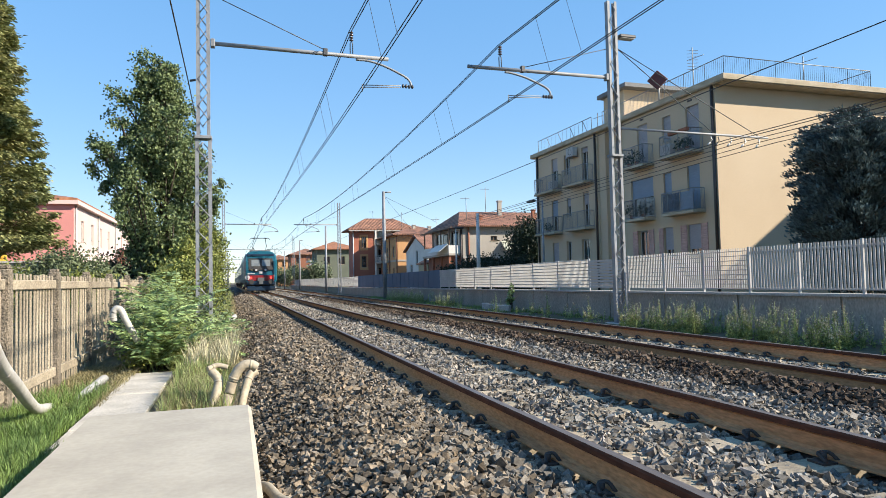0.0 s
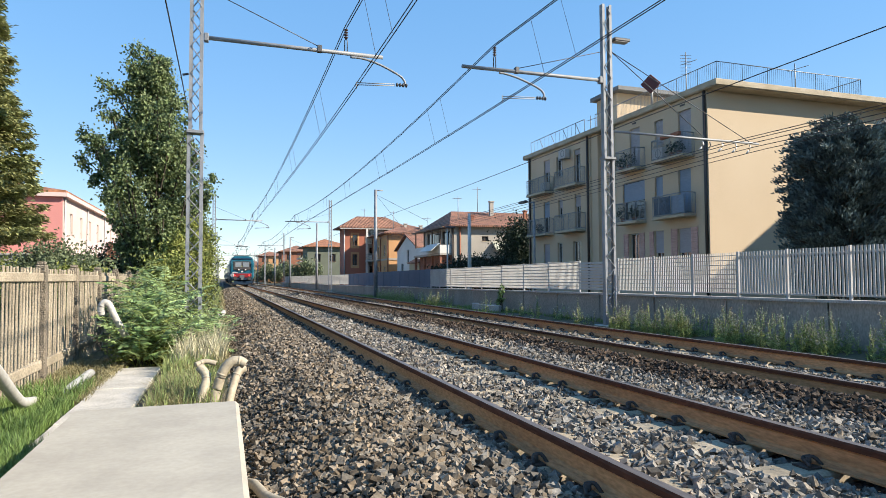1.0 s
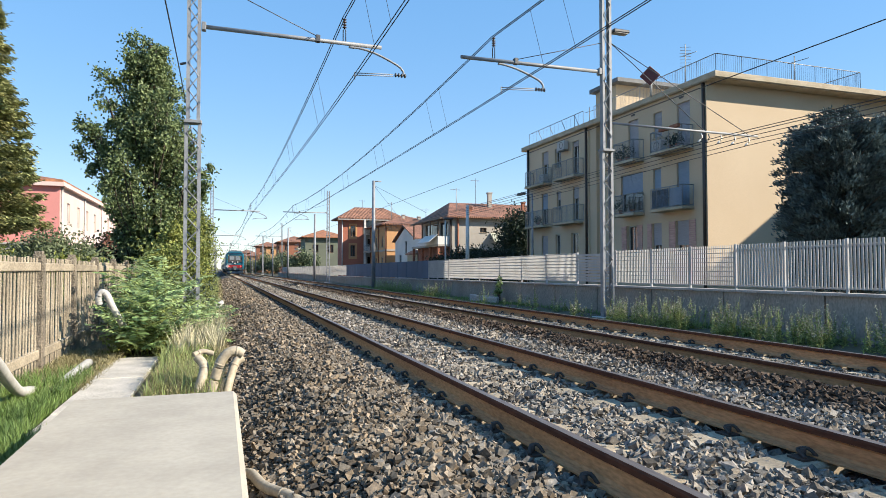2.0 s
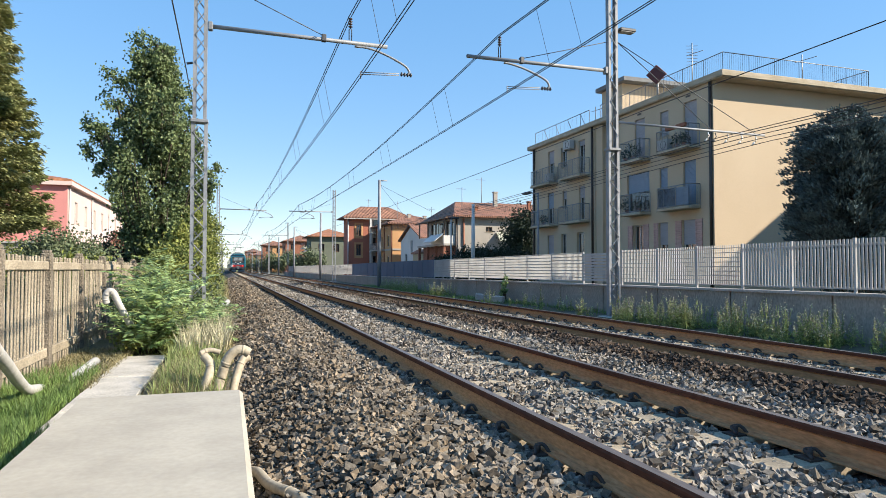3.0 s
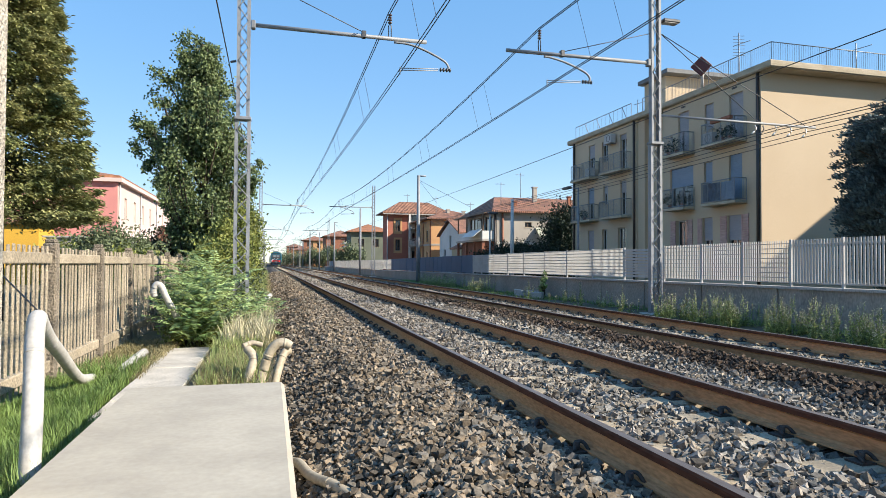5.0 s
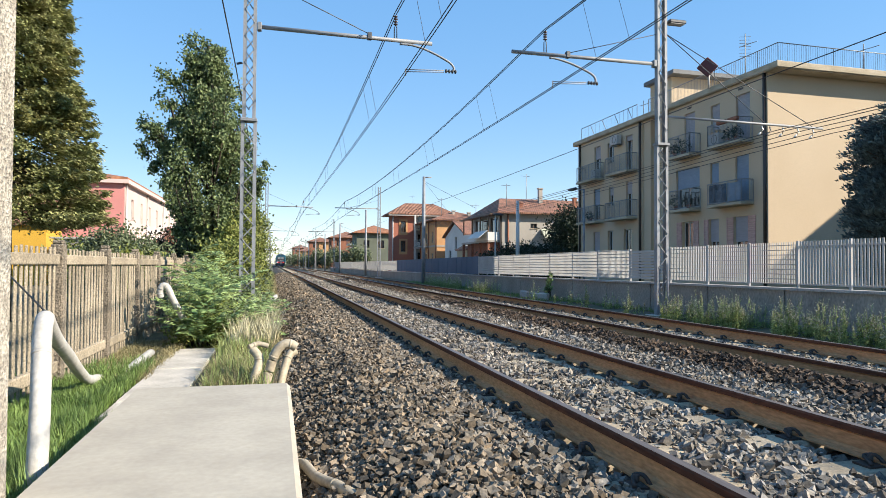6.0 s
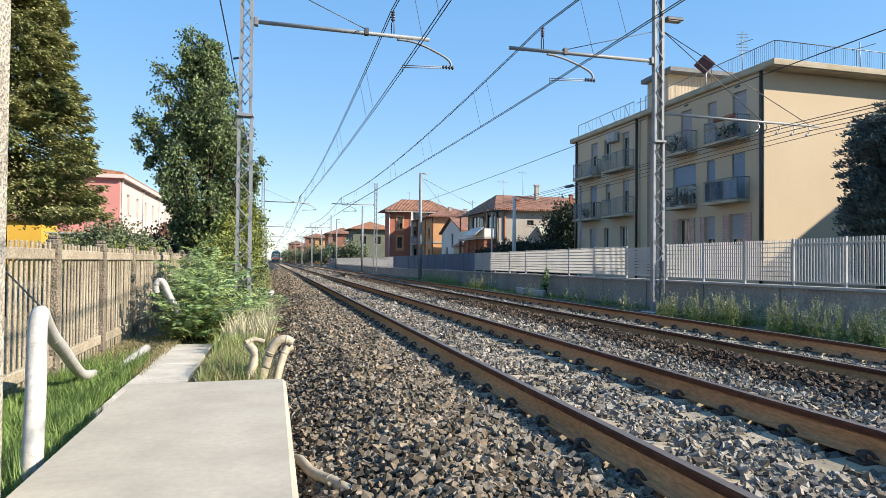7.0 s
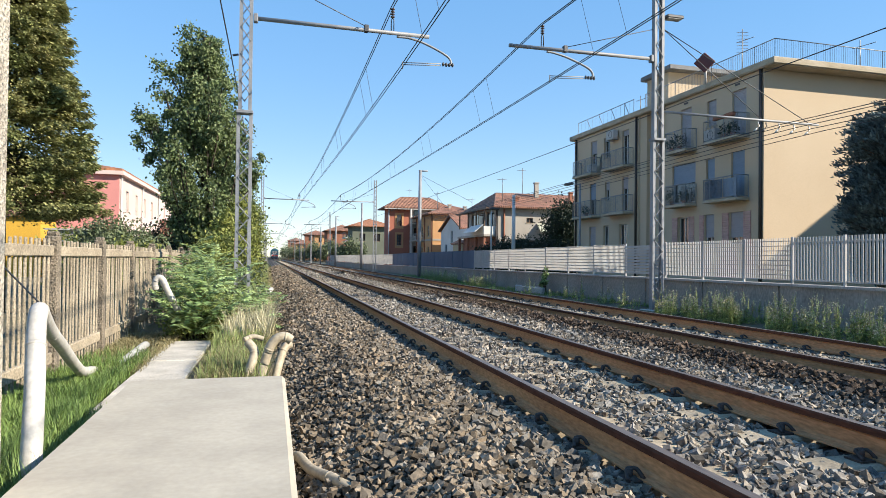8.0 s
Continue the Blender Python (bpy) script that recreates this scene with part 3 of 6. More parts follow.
def make_tracks():
    bm = boxes((-1.15, 1.15, -0.12, 0.12, -0.36, -0.18), bevel=0.02)
    sleeper_me = bpy.data.meshes.new("sleeper")
    bm.to_mesh(sleeper_me)
    bm.free()
    sleeper_me.materials.append(M["sleeper"])
    bm = bmesh.new()
    tube(bm, spline([(-0.06, -0.05, -0.165), (-0.075, 0.0, -0.125), (-0.10, 0.055, -0.14), (-0.13, 0.0, -0.15), (-0.155, -0.05, -0.165)], 3), 0.012, 5)
    tube(bm, [(-0.115, 0.0, -0.19), (-0.115, 0.0, -0.12)], 0.017, 6)
    box(bm, -0.18, -0.075, -0.06, 0.06, -0.187, -0.168)
    clip_me = bpy.data.meshes.new("rail_clip")
    bm.to_mesh(clip_me)
    bm.free()
    clip_me.materials.append(M["clip"])
    for i, pair in enumerate(RAILS):
        t = thing("railway_track", "rusty-sided steel track on concrete sleepers in crushed stone", "railway track", "tracks of the line")
        for rx in pair:
            me = extrude_profile(rail_profile(rx), [(bend(y), y, LEVEL[i]) for y in STATIONS], [M["rail"], M["head"], M["shine"]])
            me.name = "rail"
            part("rail", me, None, t, "rust-brown rail with a bright worn top")
        c = sum(pair) / 2
        far_v = []
        for k in range(-16, 300):
            y = 0.6 * k
            if k < 130:
                ob = part("sleeper", sleeper_me, None, t)
                ob.location = (c + bend(y), y, LEVEL[i])
            else:
                far_v.append(y)
            if k < 72:
                for rx in pair:
                    for turn in (0, 180):
                        ob = part("rail_clip", clip_me, None, t)
                        ob.location = (rx + bend(y), y, LEVEL[i])
                        ob.rotation_euler = (0, 0, radians(turn))
        bm = boxes(*[(c + bend(y) - 1.15, c + bend(y) + 1.15, y - 0.12, y + 0.12, -0.36, -0.185) for y in far_v])
        far = part("far_sleepers", bm, M["sleeper"], t)
        far["kind"] = "stuff"


# ---- masts and overhead line ----
SPAN, FIRST, COUNT = 45.0, 14.5, 7


def lattice(h0, h1, half, depth, pitch):
    """Zigzag lacing on the two faces of a mast."""
    n = max(2, round((h1 - h0) / pitch))
    runs = []
    for s, shift in ((-depth, 0), (depth, 1)):
        pts = []
        for k in range(n * 6 + 1):
            ph = k / 6 + shift
            tri = math.asin(math.sin(ph * math.pi)) / (math.pi / 2)
            pts.append((half * tri * 0.98, s, h0 + (h1 - h0) * k / (n * 6)))
        runs.append(pts)
    return runs


def make_mast(side):
    """Lattice mast with its bracket arm. side = 1: the arm reaches to +x."""
    t = thing("catenary_mast", "galvanised lattice steel mast with an arm over the track", "mast", "masts of the overhead line")
    for z0, z1, half in ((-0.35, 4.05, 0.15), (4.05, 8.15, 0.125)):
        for s in (-1, 1):
            x = s * half
            u = s * 0.014      # one folded channel, open towards the other chord
            plan = [(x + u, -0.07), (x + u, 0.07), (x - 4 * u, 0.07), (x - 4 * u, 0.056), (x - u, 0.056), (x - u, -0.056), (x - 4 * u, -0.056), (x - 4 * u, -0.07)]
            bm = bmesh.new()
            lo = [bm.verts.new((a, b, z0)) for a, b in plan]
            hi = [bm.verts.new((a, b, z1)) for a, b in plan]
            for k in range(8):
                bm.faces.new((lo[k], lo[(k + 1) % 8], hi[(k + 1) % 8], hi[k]))
            for r in (lo, hi):
                for q in ((0, 1, 4, 5), (1, 2, 3, 4), (5, 6, 7, 0)):
                    bm.faces.new([r[i] for i in q])
            bmesh.ops.recalc_face_normals(bm, faces=bm.faces[:])
            part("chord", bm, M["galv"], t)
        part("lacing", bars(*lattice(z0 + 0.25, z1 - 0.1, half - 0.02, 0.072, 0.30), r=0.012, sides=5), M["galv"], t)
    part("collar", boxes((-0.175, 0.175, -0.125, 0.125, 4.02, 4.09), bevel=0.01), M["galv"], t)
    part("base_plate", boxes((-0.3, 0.3, -0.3, 0.3, -0.38, -0.28), bevel=0.015), M["cover"], t)
    a = 0.15 * side
    reach = 4.06 * side
    bm = bmesh.new()
    tube(bm, [(a, 0, 6.12), (reach, 0, 6.1)], 0.045, 10)
    arm = part("bracket_arm", bm, M["galv"], t)
    part("clamp", boxes((min(a, a + 0.09 * side), max(a, a + 0.09 * side), -0.07, 0.07, 6.03, 6.21), bevel=0.012), M["galv"], arm)
    part("stay_rod", bars([(a, 0, 7.2 if side > 0 else 6.88), (2.65 * side, 0, 6.17)], r=0.010), M["dark_steel"], t)
    part("stay_clamp", boxes((2.6 * side - 0.05, 2.6 * side + 0.05, -0.06, 0.06, 6.06, 6.22), bevel=0.01), M["dark_steel"], arm)
    # messenger insulator standing on the arm
    bm = bmesh.new()
    tube(bm, [(3.2 * side - 0.03, 0, 6.15), (3.2 * side - 0.03, 0, 6.4), (3.2 * side, 0, 6.45)], 0.012)
    tube(bm, [(3.2 * side + 0.03, 0, 6.15), (3.2 * side + 0.03, 0, 6.4), (3.2 * side, 0, 6.45)], 0.012)
    part("yoke", bm, M["dark_steel"], t)
    bm = bmesh.new()
    prof = []
    for k in range(4):
        z = 6.45 + 0.06 * k
        prof += [(z, 0.016), (z + 0.012, 0.05), (z + 0.03, 0.05), (z + 0.042, 0.016)]
    tube(bm, [(3.2 * side, 0, z) for z, _ in prof], [r for _, r in prof], 8)
    part("insulator", bm, M["ceramic"], t, "ribbed dark brown insulator")
    # registration arm
    q = side
    bm = bmesh.new()
    drop = spline([(3.3 * q, 0, 6.03), (3.62 * q, 0, 6.02), (4.0 * q, 0, 5.92), (4.45 * q, 0, 5.72), (4.58 * q, 0, 5.6), (4.6 * q, 0, 5.5)], 5)
    if q < 0:   # on the far side the drop bracket bends back towards the mast
        drop = spline([(-3.08, 0, 6.03), (-2.9, 0, 6.02), (-2.5, 0, 5.93), (-2.0, 0, 5.74), (-1.86, 0, 5.62), (-1.84, 0, 5.5)], 5)
    tube(bm, drop, 0.028, 8)
    part("drop_bracket", bm, M["galv"], t)
    e0 = drop[-1].x
    e1 = e0 - 1.16
    bm = bmesh.new()
    tube(bm, [(e0 - 0.25, 0, 5.5), (e1, 0, 5.45)], 0.012, 5)
    tube(bm, [(e0 - 0.25, 0, 5.46), (e1, 0, 5.40)], 0.012, 5)
    tube(bm, [(e1, 0, 5.47), (e1, 0, 5.30)], 0.014, 5)
    part("steady_arm", bm, M["galv"], t)
    bm = bmesh.new()
    pr = []
    for k in range(4):
        z = e0 + 0.06 - 0.075 * k
        pr += [(z, 0.018), (z - 0.02, 0.05), (z - 0.04, 0.05), (z - 0.055, 0.018)]
    tube(bm, [(z, 0, 5.49) for z, _ in pr], [r for _, r in pr], 8)
    part("post_insulator", bm, M["dark_steel"], t)
    return t


def make_masts():
    left = make_mast(1)
    left.location = (-0.61, FIRST, 0)
    part("bracket", bars([(-0.15, 0, 5.3), (-0.27, 0, 5.27)], r=0.025, sides=6), M["dark_steel"], left)
    part("warning_mark", boxes((-0.168, -0.165, -0.068, 0.068, 1.0, 1.35)), M["redpaint"], left, "faded red paint mark")
    right = make_mast(-1)
    right.location = (9.49, FIRST, 0)
    right["label"] = "galvanised lattice mast with track arm and outer cable arm"
    # lamp on the first mast of the far side, and its outer cable arm
    lamp = part("lamp_head", boxes((0.2, 0.68, -0.12, 0.12, 7.2, 7.29), bevel=0.02), M["dark_steel"], right, "flat grey floodlight")
    part("lamp_glass", boxes((0.24, 0.64, -0.1, 0.1, 7.19, 7.199)), M["frame"], lamp)
    outer = part("cable_arm", bars([(0.15, 0, 4.79), (5.03, 0, 4.76)], r=0.033, sides=8), M["galv"], right)
    for k, px in enumerate((3.05, 3.3, 3.72, 4.2, 4.7)):
        bm = bmesh.new()
        tube(bm, [(px, 0, 4.72), (px + 0.04, 0, 4.62), (px - 0.05, 0, 4.52), (px - 0.12, 0, 4.47)], [0.018, 0.018, 0.028, 0.018], 6)
        part("cable_insulator", bm, M["whitecer"] if k != 1 else M["dark_steel"], outer)
    part("outer_stay", bars([(0.15, 0, 6.92), (3.17, 0, 4.79)], [(0.15, 0, 6.92), (4.69, 0, 4.8)], r=0.011), M["dark_steel"], right)
    for k in range(1, COUNT):
        y = FIRST + SPAN * k
        copy_thing(left, pose(-0.61 + bend(y), y, 0))
        plain = make_mast(-1) if k == 1 else plain
        if k == 1:
            plain.location = (9.49 + bend(y), y, 0)
        else:
            copy_thing(plain, pose(9.49 + bend(y), y, 0))
    return left, right


def wire_path(x_of, z_of, y0=-30.5, y1=330.0, step=3.0):
    n = int((y1 - y0) / step)
    return [(x_of(y0 + k * step) + bend(y0 + k * step), y0 + k * step, z_of(y0 + k * step)) for k in range(n + 1)]


def make_wires():
    def phase(y):
        return ((y - FIRST) / SPAN) % 1.0

    def msg_z(y):
        p = phase(y)
        return 6.70 - 0.55 * 4 * p * (1 - p)

    for i, cx in enumerate((2.59, 6.29)):
        t = thing("overhead_line", "dark twin contact and carrier wires hung from the masts", "overhead wire", "wires over the tracks")
        zig = lambda y, c=cx: c + 0.2 * math.cos(math.pi * (y - FIRST) / SPAN) + 0.02
        carrier = bmesh.new()
        for dx in (-0.025, 0.025):
            tube(carrier, wire_path(lambda y: cx + 0.02 + dx, msg_z), 0.011, 5)
        part("carrier_wire", carrier, M["cable"], t)
        contact = bmesh.new()
        for dx in (-0.03, 0.03):
            tube(contact, wire_path(lambda y: zig(y) + dx, lambda y: 5.30), 0.010, 5)
        part("contact_wire", contact, M["cable"], t)
        for k in range(-12, 52):      # droppers in pairs
            y = FIRST + 4.2 + (k // 2) * 7.5 + 1.3 * (k % 2)
            b = bend(y)
            part("dropper", bars([(cx + 0.02 + b, y, msg_z(y)), (zig(y) + b, y - 0.25, 5.30)], r=0.005, sides=4), M["cable"], t)
    t = thing("feeder_cable", "single dark cable strung beside the masts", "cable", "feeder cables")
    part("cable", tube(bmesh.new(), wire_path(lambda y: -0.88, lambda y: 5.27 - 0.5 * phase(y) * (1 - phase(y))), 0.012, 5), M["cable"], t)
    t = thing("feeder_cable", "single dark cable strung above the boundary wall", "cable", "feeder cables")
    part("cable", tube(bmesh.new(), wire_path(lambda y: 11.0, lambda y: 5.37 - 0.2 * phase(y) * (1 - phase(y)), -30, 100), 0.012, 5), M["cable"], t)
    for px in (12.42, 12.67, 13.09, 13.57, 14.07):
        t = thing("feeder_cable", "dark cable hung from the outer cable arm", "cable", "feeder cables")
        part("cable", tube(bmesh.new(), wire_path(lambda y: px, lambda y: 4.47 - 1.0 * phase(y) * (1 - phase(y)), -30.5, 58, 2.95), 0.010, 5), M["cable"], t)


def make_pole(x, y, h, arm=0.0, r=0.11):
    t = thing("signal_pole", "plain grey steel pole beside the boundary wall", "pole", "poles along the wall", at=(x + bend(y), y, 0))
    part("shaft", tube(bmesh.new(), [(0, 0, -0.4), (0, 0, h)], [r * 1.25, r * 0.85], 10), M["galv"], t)
    if arm:
        part("head_arm", bars([(0, 0, h - 0.05), (arm, 0, h - 0.03)], r=0.05, sides=6), M["galv"], t)
        part("stay", bars([(0, 0, h - 0.3), (2.6, 3.0, h - 2.2)], [(0, 0, h - 0.3), (4.2, 2.0, h - 1.8)], r=0.011, sides=4), M["dark_steel"], t)
    return t

# ---- boundary wall and fence on the far side ----
WALL_X = 10.2


def cap_z(y):
    return 0.58 - 0.0042 * min(max(y, 0), 60)


def make_wall():
    wall = thing("wall_east", "grey weathered concrete boundary wall with a paler coping", "wall", kind="structure")
    ys = [-6.0]
    while ys[-1] < 118:
        ys.append(ys[-1] + 2.45)
    for k, (a, b) in enumerate(zip(ys, ys[1:])):
        za, zb = cap_z(a) - 0.06, cap_z(b) - 0.06
        bm = bmesh.new()
        vs = box(bm, WALL_X, WALL_X + 0.22, a + 0.02, b - 0.02, -0.6, za)
        for v in vs:
            v.co.x += bend(v.co.y)
            if v.co.z > 0:
                v.co.z = za if abs(v.co.y - a) < 0.5 else zb
        part("panel", bm, M["conc"], wall)
        bm = bmesh.new()
        vs = box(bm, WALL_X - 0.05, WALL_X + 0.27, a + 0.004, b - 0.004, za, za + 0.05)
        for v in vs:
            v.co.x += bend(v.co.y)
            if abs(v.co.y - b) < 0.5:
                v.co.z += zb - za
        part("coping", bm, M["cap"], wall)
    return wall


def fence_panel(style, y0, y1):
    """One fence panel between two posts, standing on the coping."""
    x = WALL_X + 0.06 + bend(y0)
    z0, z1 = cap_z(y0), cap_z(y0) + 0.93
    names = {"slats": "white steel fence panel of upright slats", "grid": "white steel fence panel of fine square grating",
             "louvre": "white steel fence panel of level louvres", "mesh": "white steel fence panel of dense mesh", "solid": "blue-grey solid sheet fence panel"}
    t = thing("fence_panel", names[style] + " on the wall", "fence panel", "fence panels on the wall")
    part("post", boxes((x - 0.024, x + 0.024, y1 - 0.022, y1 + 0.022, z0 - 0.03, z1 + 0.01), bevel=0.005), M["white"] if style != "solid" else M["bluepan"], t)
    a, b = y0 + 0.03, y1 - 0.03
    if style == "slats":
        n = max(3, round((b - a) / 0.075))
        bm = boxes((x - 0.0045, x + 0.0045, -0.0205, 0.0205, z0 + 0.05, z1))
        me = bpy.data.meshes.new("slat")
        bm.to_mesh(me)
        bm.free()
        me.materials.append(M["white"])
        for k in range(n):
            part("slat", me, None, t).location = (0, a + (b - a) * (k + 0.5) / n, 0)
        part("bottom_rail", boxes((x + 0.02, x + 0.05, a, b, z0 + 0.05, z0 + 0.09)), M["white"], t)
        part("top_rail", boxes((x + 0.02, x + 0.05, a, b, z1 - 0.12, z1 - 0.08)), M["white"], t)
    elif style in ("grid", "mesh"):
        pv, ph, wv, wh, deep = (0.066, 0.10, 0.012, 0.014, 0.011) if style == "grid" else (0.072, 0.105, 0.017, 0.022, 0.0135)
        specs = [(x - 0.008, x + 0.008, a, b, z0 + 0.06 + k * ph, min(z0 + 0.06 + k * ph + wh, z1)) for k in range(int((z1 - z0 - 0.07) / ph) + 1)]
        n = int((b - a) / pv)
        specs += [(x - deep, x + deep, a + (b - a) * k / n - wv / 2, a + (b - a) * k / n + wv / 2, z0 + 0.06, z1) for k in range(n + 1)]
        part("grating", boxes(*specs), M["white"], t)
    elif style == "louvre":
        n = 10
        for k in range(n):
            z = z0 + 0.07 + (z1 - z0 - 0.1) * k / n
            part("louvre", boxes((x - 0.02, x + 0.02, a, b, z, z + 0.064)), M["white"], t)
    else:
        n = max(1, round((b - a) / 1.0))
        for k in range(n):
            part("sheet", boxes((x - 0.012, x + 0.012, a + (b - a) * k / n + 0.008, a + (b - a) * (k + 1) / n - 0.008, z0 + 0.02, z1 + 0.02)), M["bluepan"], t)
    return t


def make_wall_fence():
    near = [0.3, 1.65, 3.0, 4.35, 5.7, 7.0, 8.3, 9.62, 10.86]
    for a, b in zip(near, near[1:]):
        fence_panel("slats", a, b)
    mid = [10.86, 12.25, 13.67, 15.22]
    for a, b in zip(mid, mid[1:]):
        fence_panel("grid", a, b)
    fence_panel("louvre", 15.22, 17.22)
    ys = [17.22, 19.19, 21.05, 22.98, 25.04, 26.9, 28.8, 30.5, 31.9]
    for a, b in zip(ys, ys[1:]):
        fence_panel("mesh", a, b)
    ys = list(np.linspace(31.9, 54.5, 12))
    for a, b in zip(ys, ys[1:]):
        fence_panel("solid", a, b)
    ys = list(np.linspace(54.5, 112, 26))
    for a, b in zip(ys, ys[1:]):
        fence_panel("mesh", a, b)


# ---- concrete palisade fence on the near side ----
def make_palisade():
    t = thing("concrete_fence", "weathered beige concrete palisade fence with rough posts", "fence")
    x = -2.45
    post_me = bpy.data.meshes.new("post")
    bm = boxes((-0.07, 0.07, -0.068, 0.068, -0.75, 1.17), (-0.055, 0.055, -0.055, 0.055, 1.17, 1.22), bevel=0.012)
    bm.to_mesh(post_me)
    bm.free()
    post_me.materials.append(M["post"])
    slat_me = bpy.data.meshes.new("slat")
    bm = boxes((-0.010, 0.010, -0.026, 0.026, -0.52, 1.12), bevel=0.005)
    bm.to_mesh(slat_me)
    bm.free()
    slat_me.materials.append(M["fence"])
    rng = random.Random(5)
    for k in range(-3, 16):
        y = 8.36 + 2.14 * k
        ob = part("post", post_me, None, t)
        ob.location = (x, y, -0.006 * k)
        ob.rotation_euler = (radians(rng.uniform(-1, 1)), radians(rng.uniform(-1, 1)), 0)
        for j in range(14):
            ob = part("slat", slat_me, None, t)
            ob.location = (x + rng.uniform(-0.006, 0.006), y + 0.085 + (2.14 - 0.17) * (j + 0.5) / 14, -0.006 * k + rng.uniform(-0.012, 0.012))
            ob.rotation_euler = (radians(rng.uniform(-0.8, 0.8)), 0, radians(rng.uniform(-4, 4)))
        for z0, z1 in ((-0.30, -0.17), (0.93, 1.05)):
            part("rail", boxes((x - 0.042, x + 0.042, y + 0.086, y + 2.054, z0 - 0.006 * k, z1 - 0.006 * k), bevel=0.01), M["fence"], t)


def make_near_concrete():
    bm = boxes((-1.13, 0.128, -2.5, 5.84, -0.22, -0.08), bevel=0.03)
    ob = part("concrete_slab", bm, M["slab"], None)
    tagged(ob, "broad smooth pale concrete slab beside the track", "slab")
    bm = boxes((-1.06, 0.05, -2.4, 5.74, -0.6, -0.22))
    ob = part("slab_base", bm, M["conc"], ob)
    ys = [6.1, 7.15, 8.2, 9.25, 10.3, 11.35]
    t = thing("cable_trough", "pale concrete cable trough with square lids in the grass", "cable trough")
    for k, (a, b) in enumerate(zip(ys, ys[1:])):
        part("lid", boxes((-1.56, -0.94, a + 0.008, b - 0.008, -0.50, -0.445 + 0.006 * (k % 2)), bevel=0.01), M["cover"], t)
    part("trough_wall", boxes((-1.54, -0.96, 6.0, 11.3, -0.62, -0.505)), M["cover"], t)
    bm = boxes((-1.62, -1.18, 3.02, 3.39, -0.6, 5.2), bevel=0.03)
    ob = part("concrete_post", bm, M["pole"], None)
    tagged(ob, "tall rough washed-concrete post beside the slab", "post")


def conduit(label, pts, r, m, rings=True):
    t = thing("conduit", label, "conduit", "loose cable conduits")
    path = spline(pts, 12)
    part("tube", tube(bmesh.new(), path, r, 12), m, t)
    for k in range(7, len(path) - 1, 26):
        d = (path[k + 1] - path[k]).normalized() * 0.012
        part("sleeve", tube(bmesh.new(), [path[k] - d, path[k] + d], r * 1.03, 12), m, t)
    return t


def make_conduits():
    conduit("white plastic conduit rising from the grass and bent back down", [(-1.27, 4.0, -0.6), (-1.285, 4.08, -0.3), (-1.35, 4.33, 0.14), (-1.42, 4.56, 0.45), (-1.455, 4.7, 0.565), (-1.49, 4.85, 0.58),
            (-1.56, 5.15, 0.50), (-1.7, 5.8, 0.33), (-1.84, 6.6, 0.11), (-1.95, 7.4, -0.17), (-2.01, 7.95, -0.34), (-2.05, 8.6, -0.44)], 0.056, M["pvc"])
    tie = thing("tie_wire", "thin dark wire tying the white conduit to the fence", "wire")
    part("strand", tube(bmesh.new(), spline([(-1.47, 4.78, 0.635), (-1.9, 5.4, 0.86), (-2.39, 6.1, 1.12)], 5), 0.006, 5), M["cable"], tie)
    conduit("white plastic conduit bent over among the leaves", [(-1.83, 11.42, 0.40), (-1.84, 11.4, 0.5), (-1.8, 11.4, 0.585), (-1.73, 11.4, 0.56), (-1.66, 11.42, 0.40), (-1.56, 11.5, 0.17), (-1.46, 11.8, -0.1), (-1.38, 12.3, -0.35), (-1.35, 12.6, -0.52)], 0.052, M["pvc"])
    conduit("dusty white conduit end lying in the grass", [(-1.86, 8.95, -0.47), (-1.84, 9.6, -0.43), (-1.83, 10.6, -0.41)], 0.065, M["pvc"])
    conduit("beige plastic conduit bent over at the slab", [(-0.2, 7.5, -0.8), (-0.13, 7.55, -0.5), (-0.06, 7.6, -0.24), (0.0, 7.6, -0.06), (0.08, 7.6, 0.03), (0.17, 7.6, 0.04), (0.23, 7.6, 0.0)], 0.054, M["tan"])
    conduit("beige plastic conduit bent over at the slab", [(0.02, 7.6, -0.8), (0.05, 7.65, -0.5), (0.1, 7.75, -0.28), (0.16, 7.85, -0.12), (0.23, 7.9, -0.08)], 0.048, M["tan"])
    conduit("beige plastic conduit standing at the slab", [(-0.34, 7.5, -0.8), (-0.28, 7.55, -0.5), (-0.2, 7.6, -0.25), (-0.18, 7.68, -0.12), (-0.25, 7.75, -0.03)], 0.05, M["tan"])
    conduit("beige plastic conduit lying flat among dry stalks", [(-0.3, 7.9, -0.02), (-0.2, 7.95, 0.01), (-0.08, 7.95, -0.02)], 0.03, M["tan"])
    conduit("beige plastic conduit lying on the crushed stone", [(0.13, 4.6, -0.42), (0.19, 4.3, -0.34), (0.25, 4.0, -0.33), (0.37, 3.72, -0.31), (0.5, 3.5, -0.34)], 0.032, M["tan"])
    conduit("pale conduit lying along the foot of the bank", [(-0.32, 17.2, -0.3), (-0.2, 18.3, -0.28), (-0.22, 19.5, -0.28), (-0.1, 21.5, -0.2), (0.0, 23.5, -0.2)], 0.08, M["pvc"])


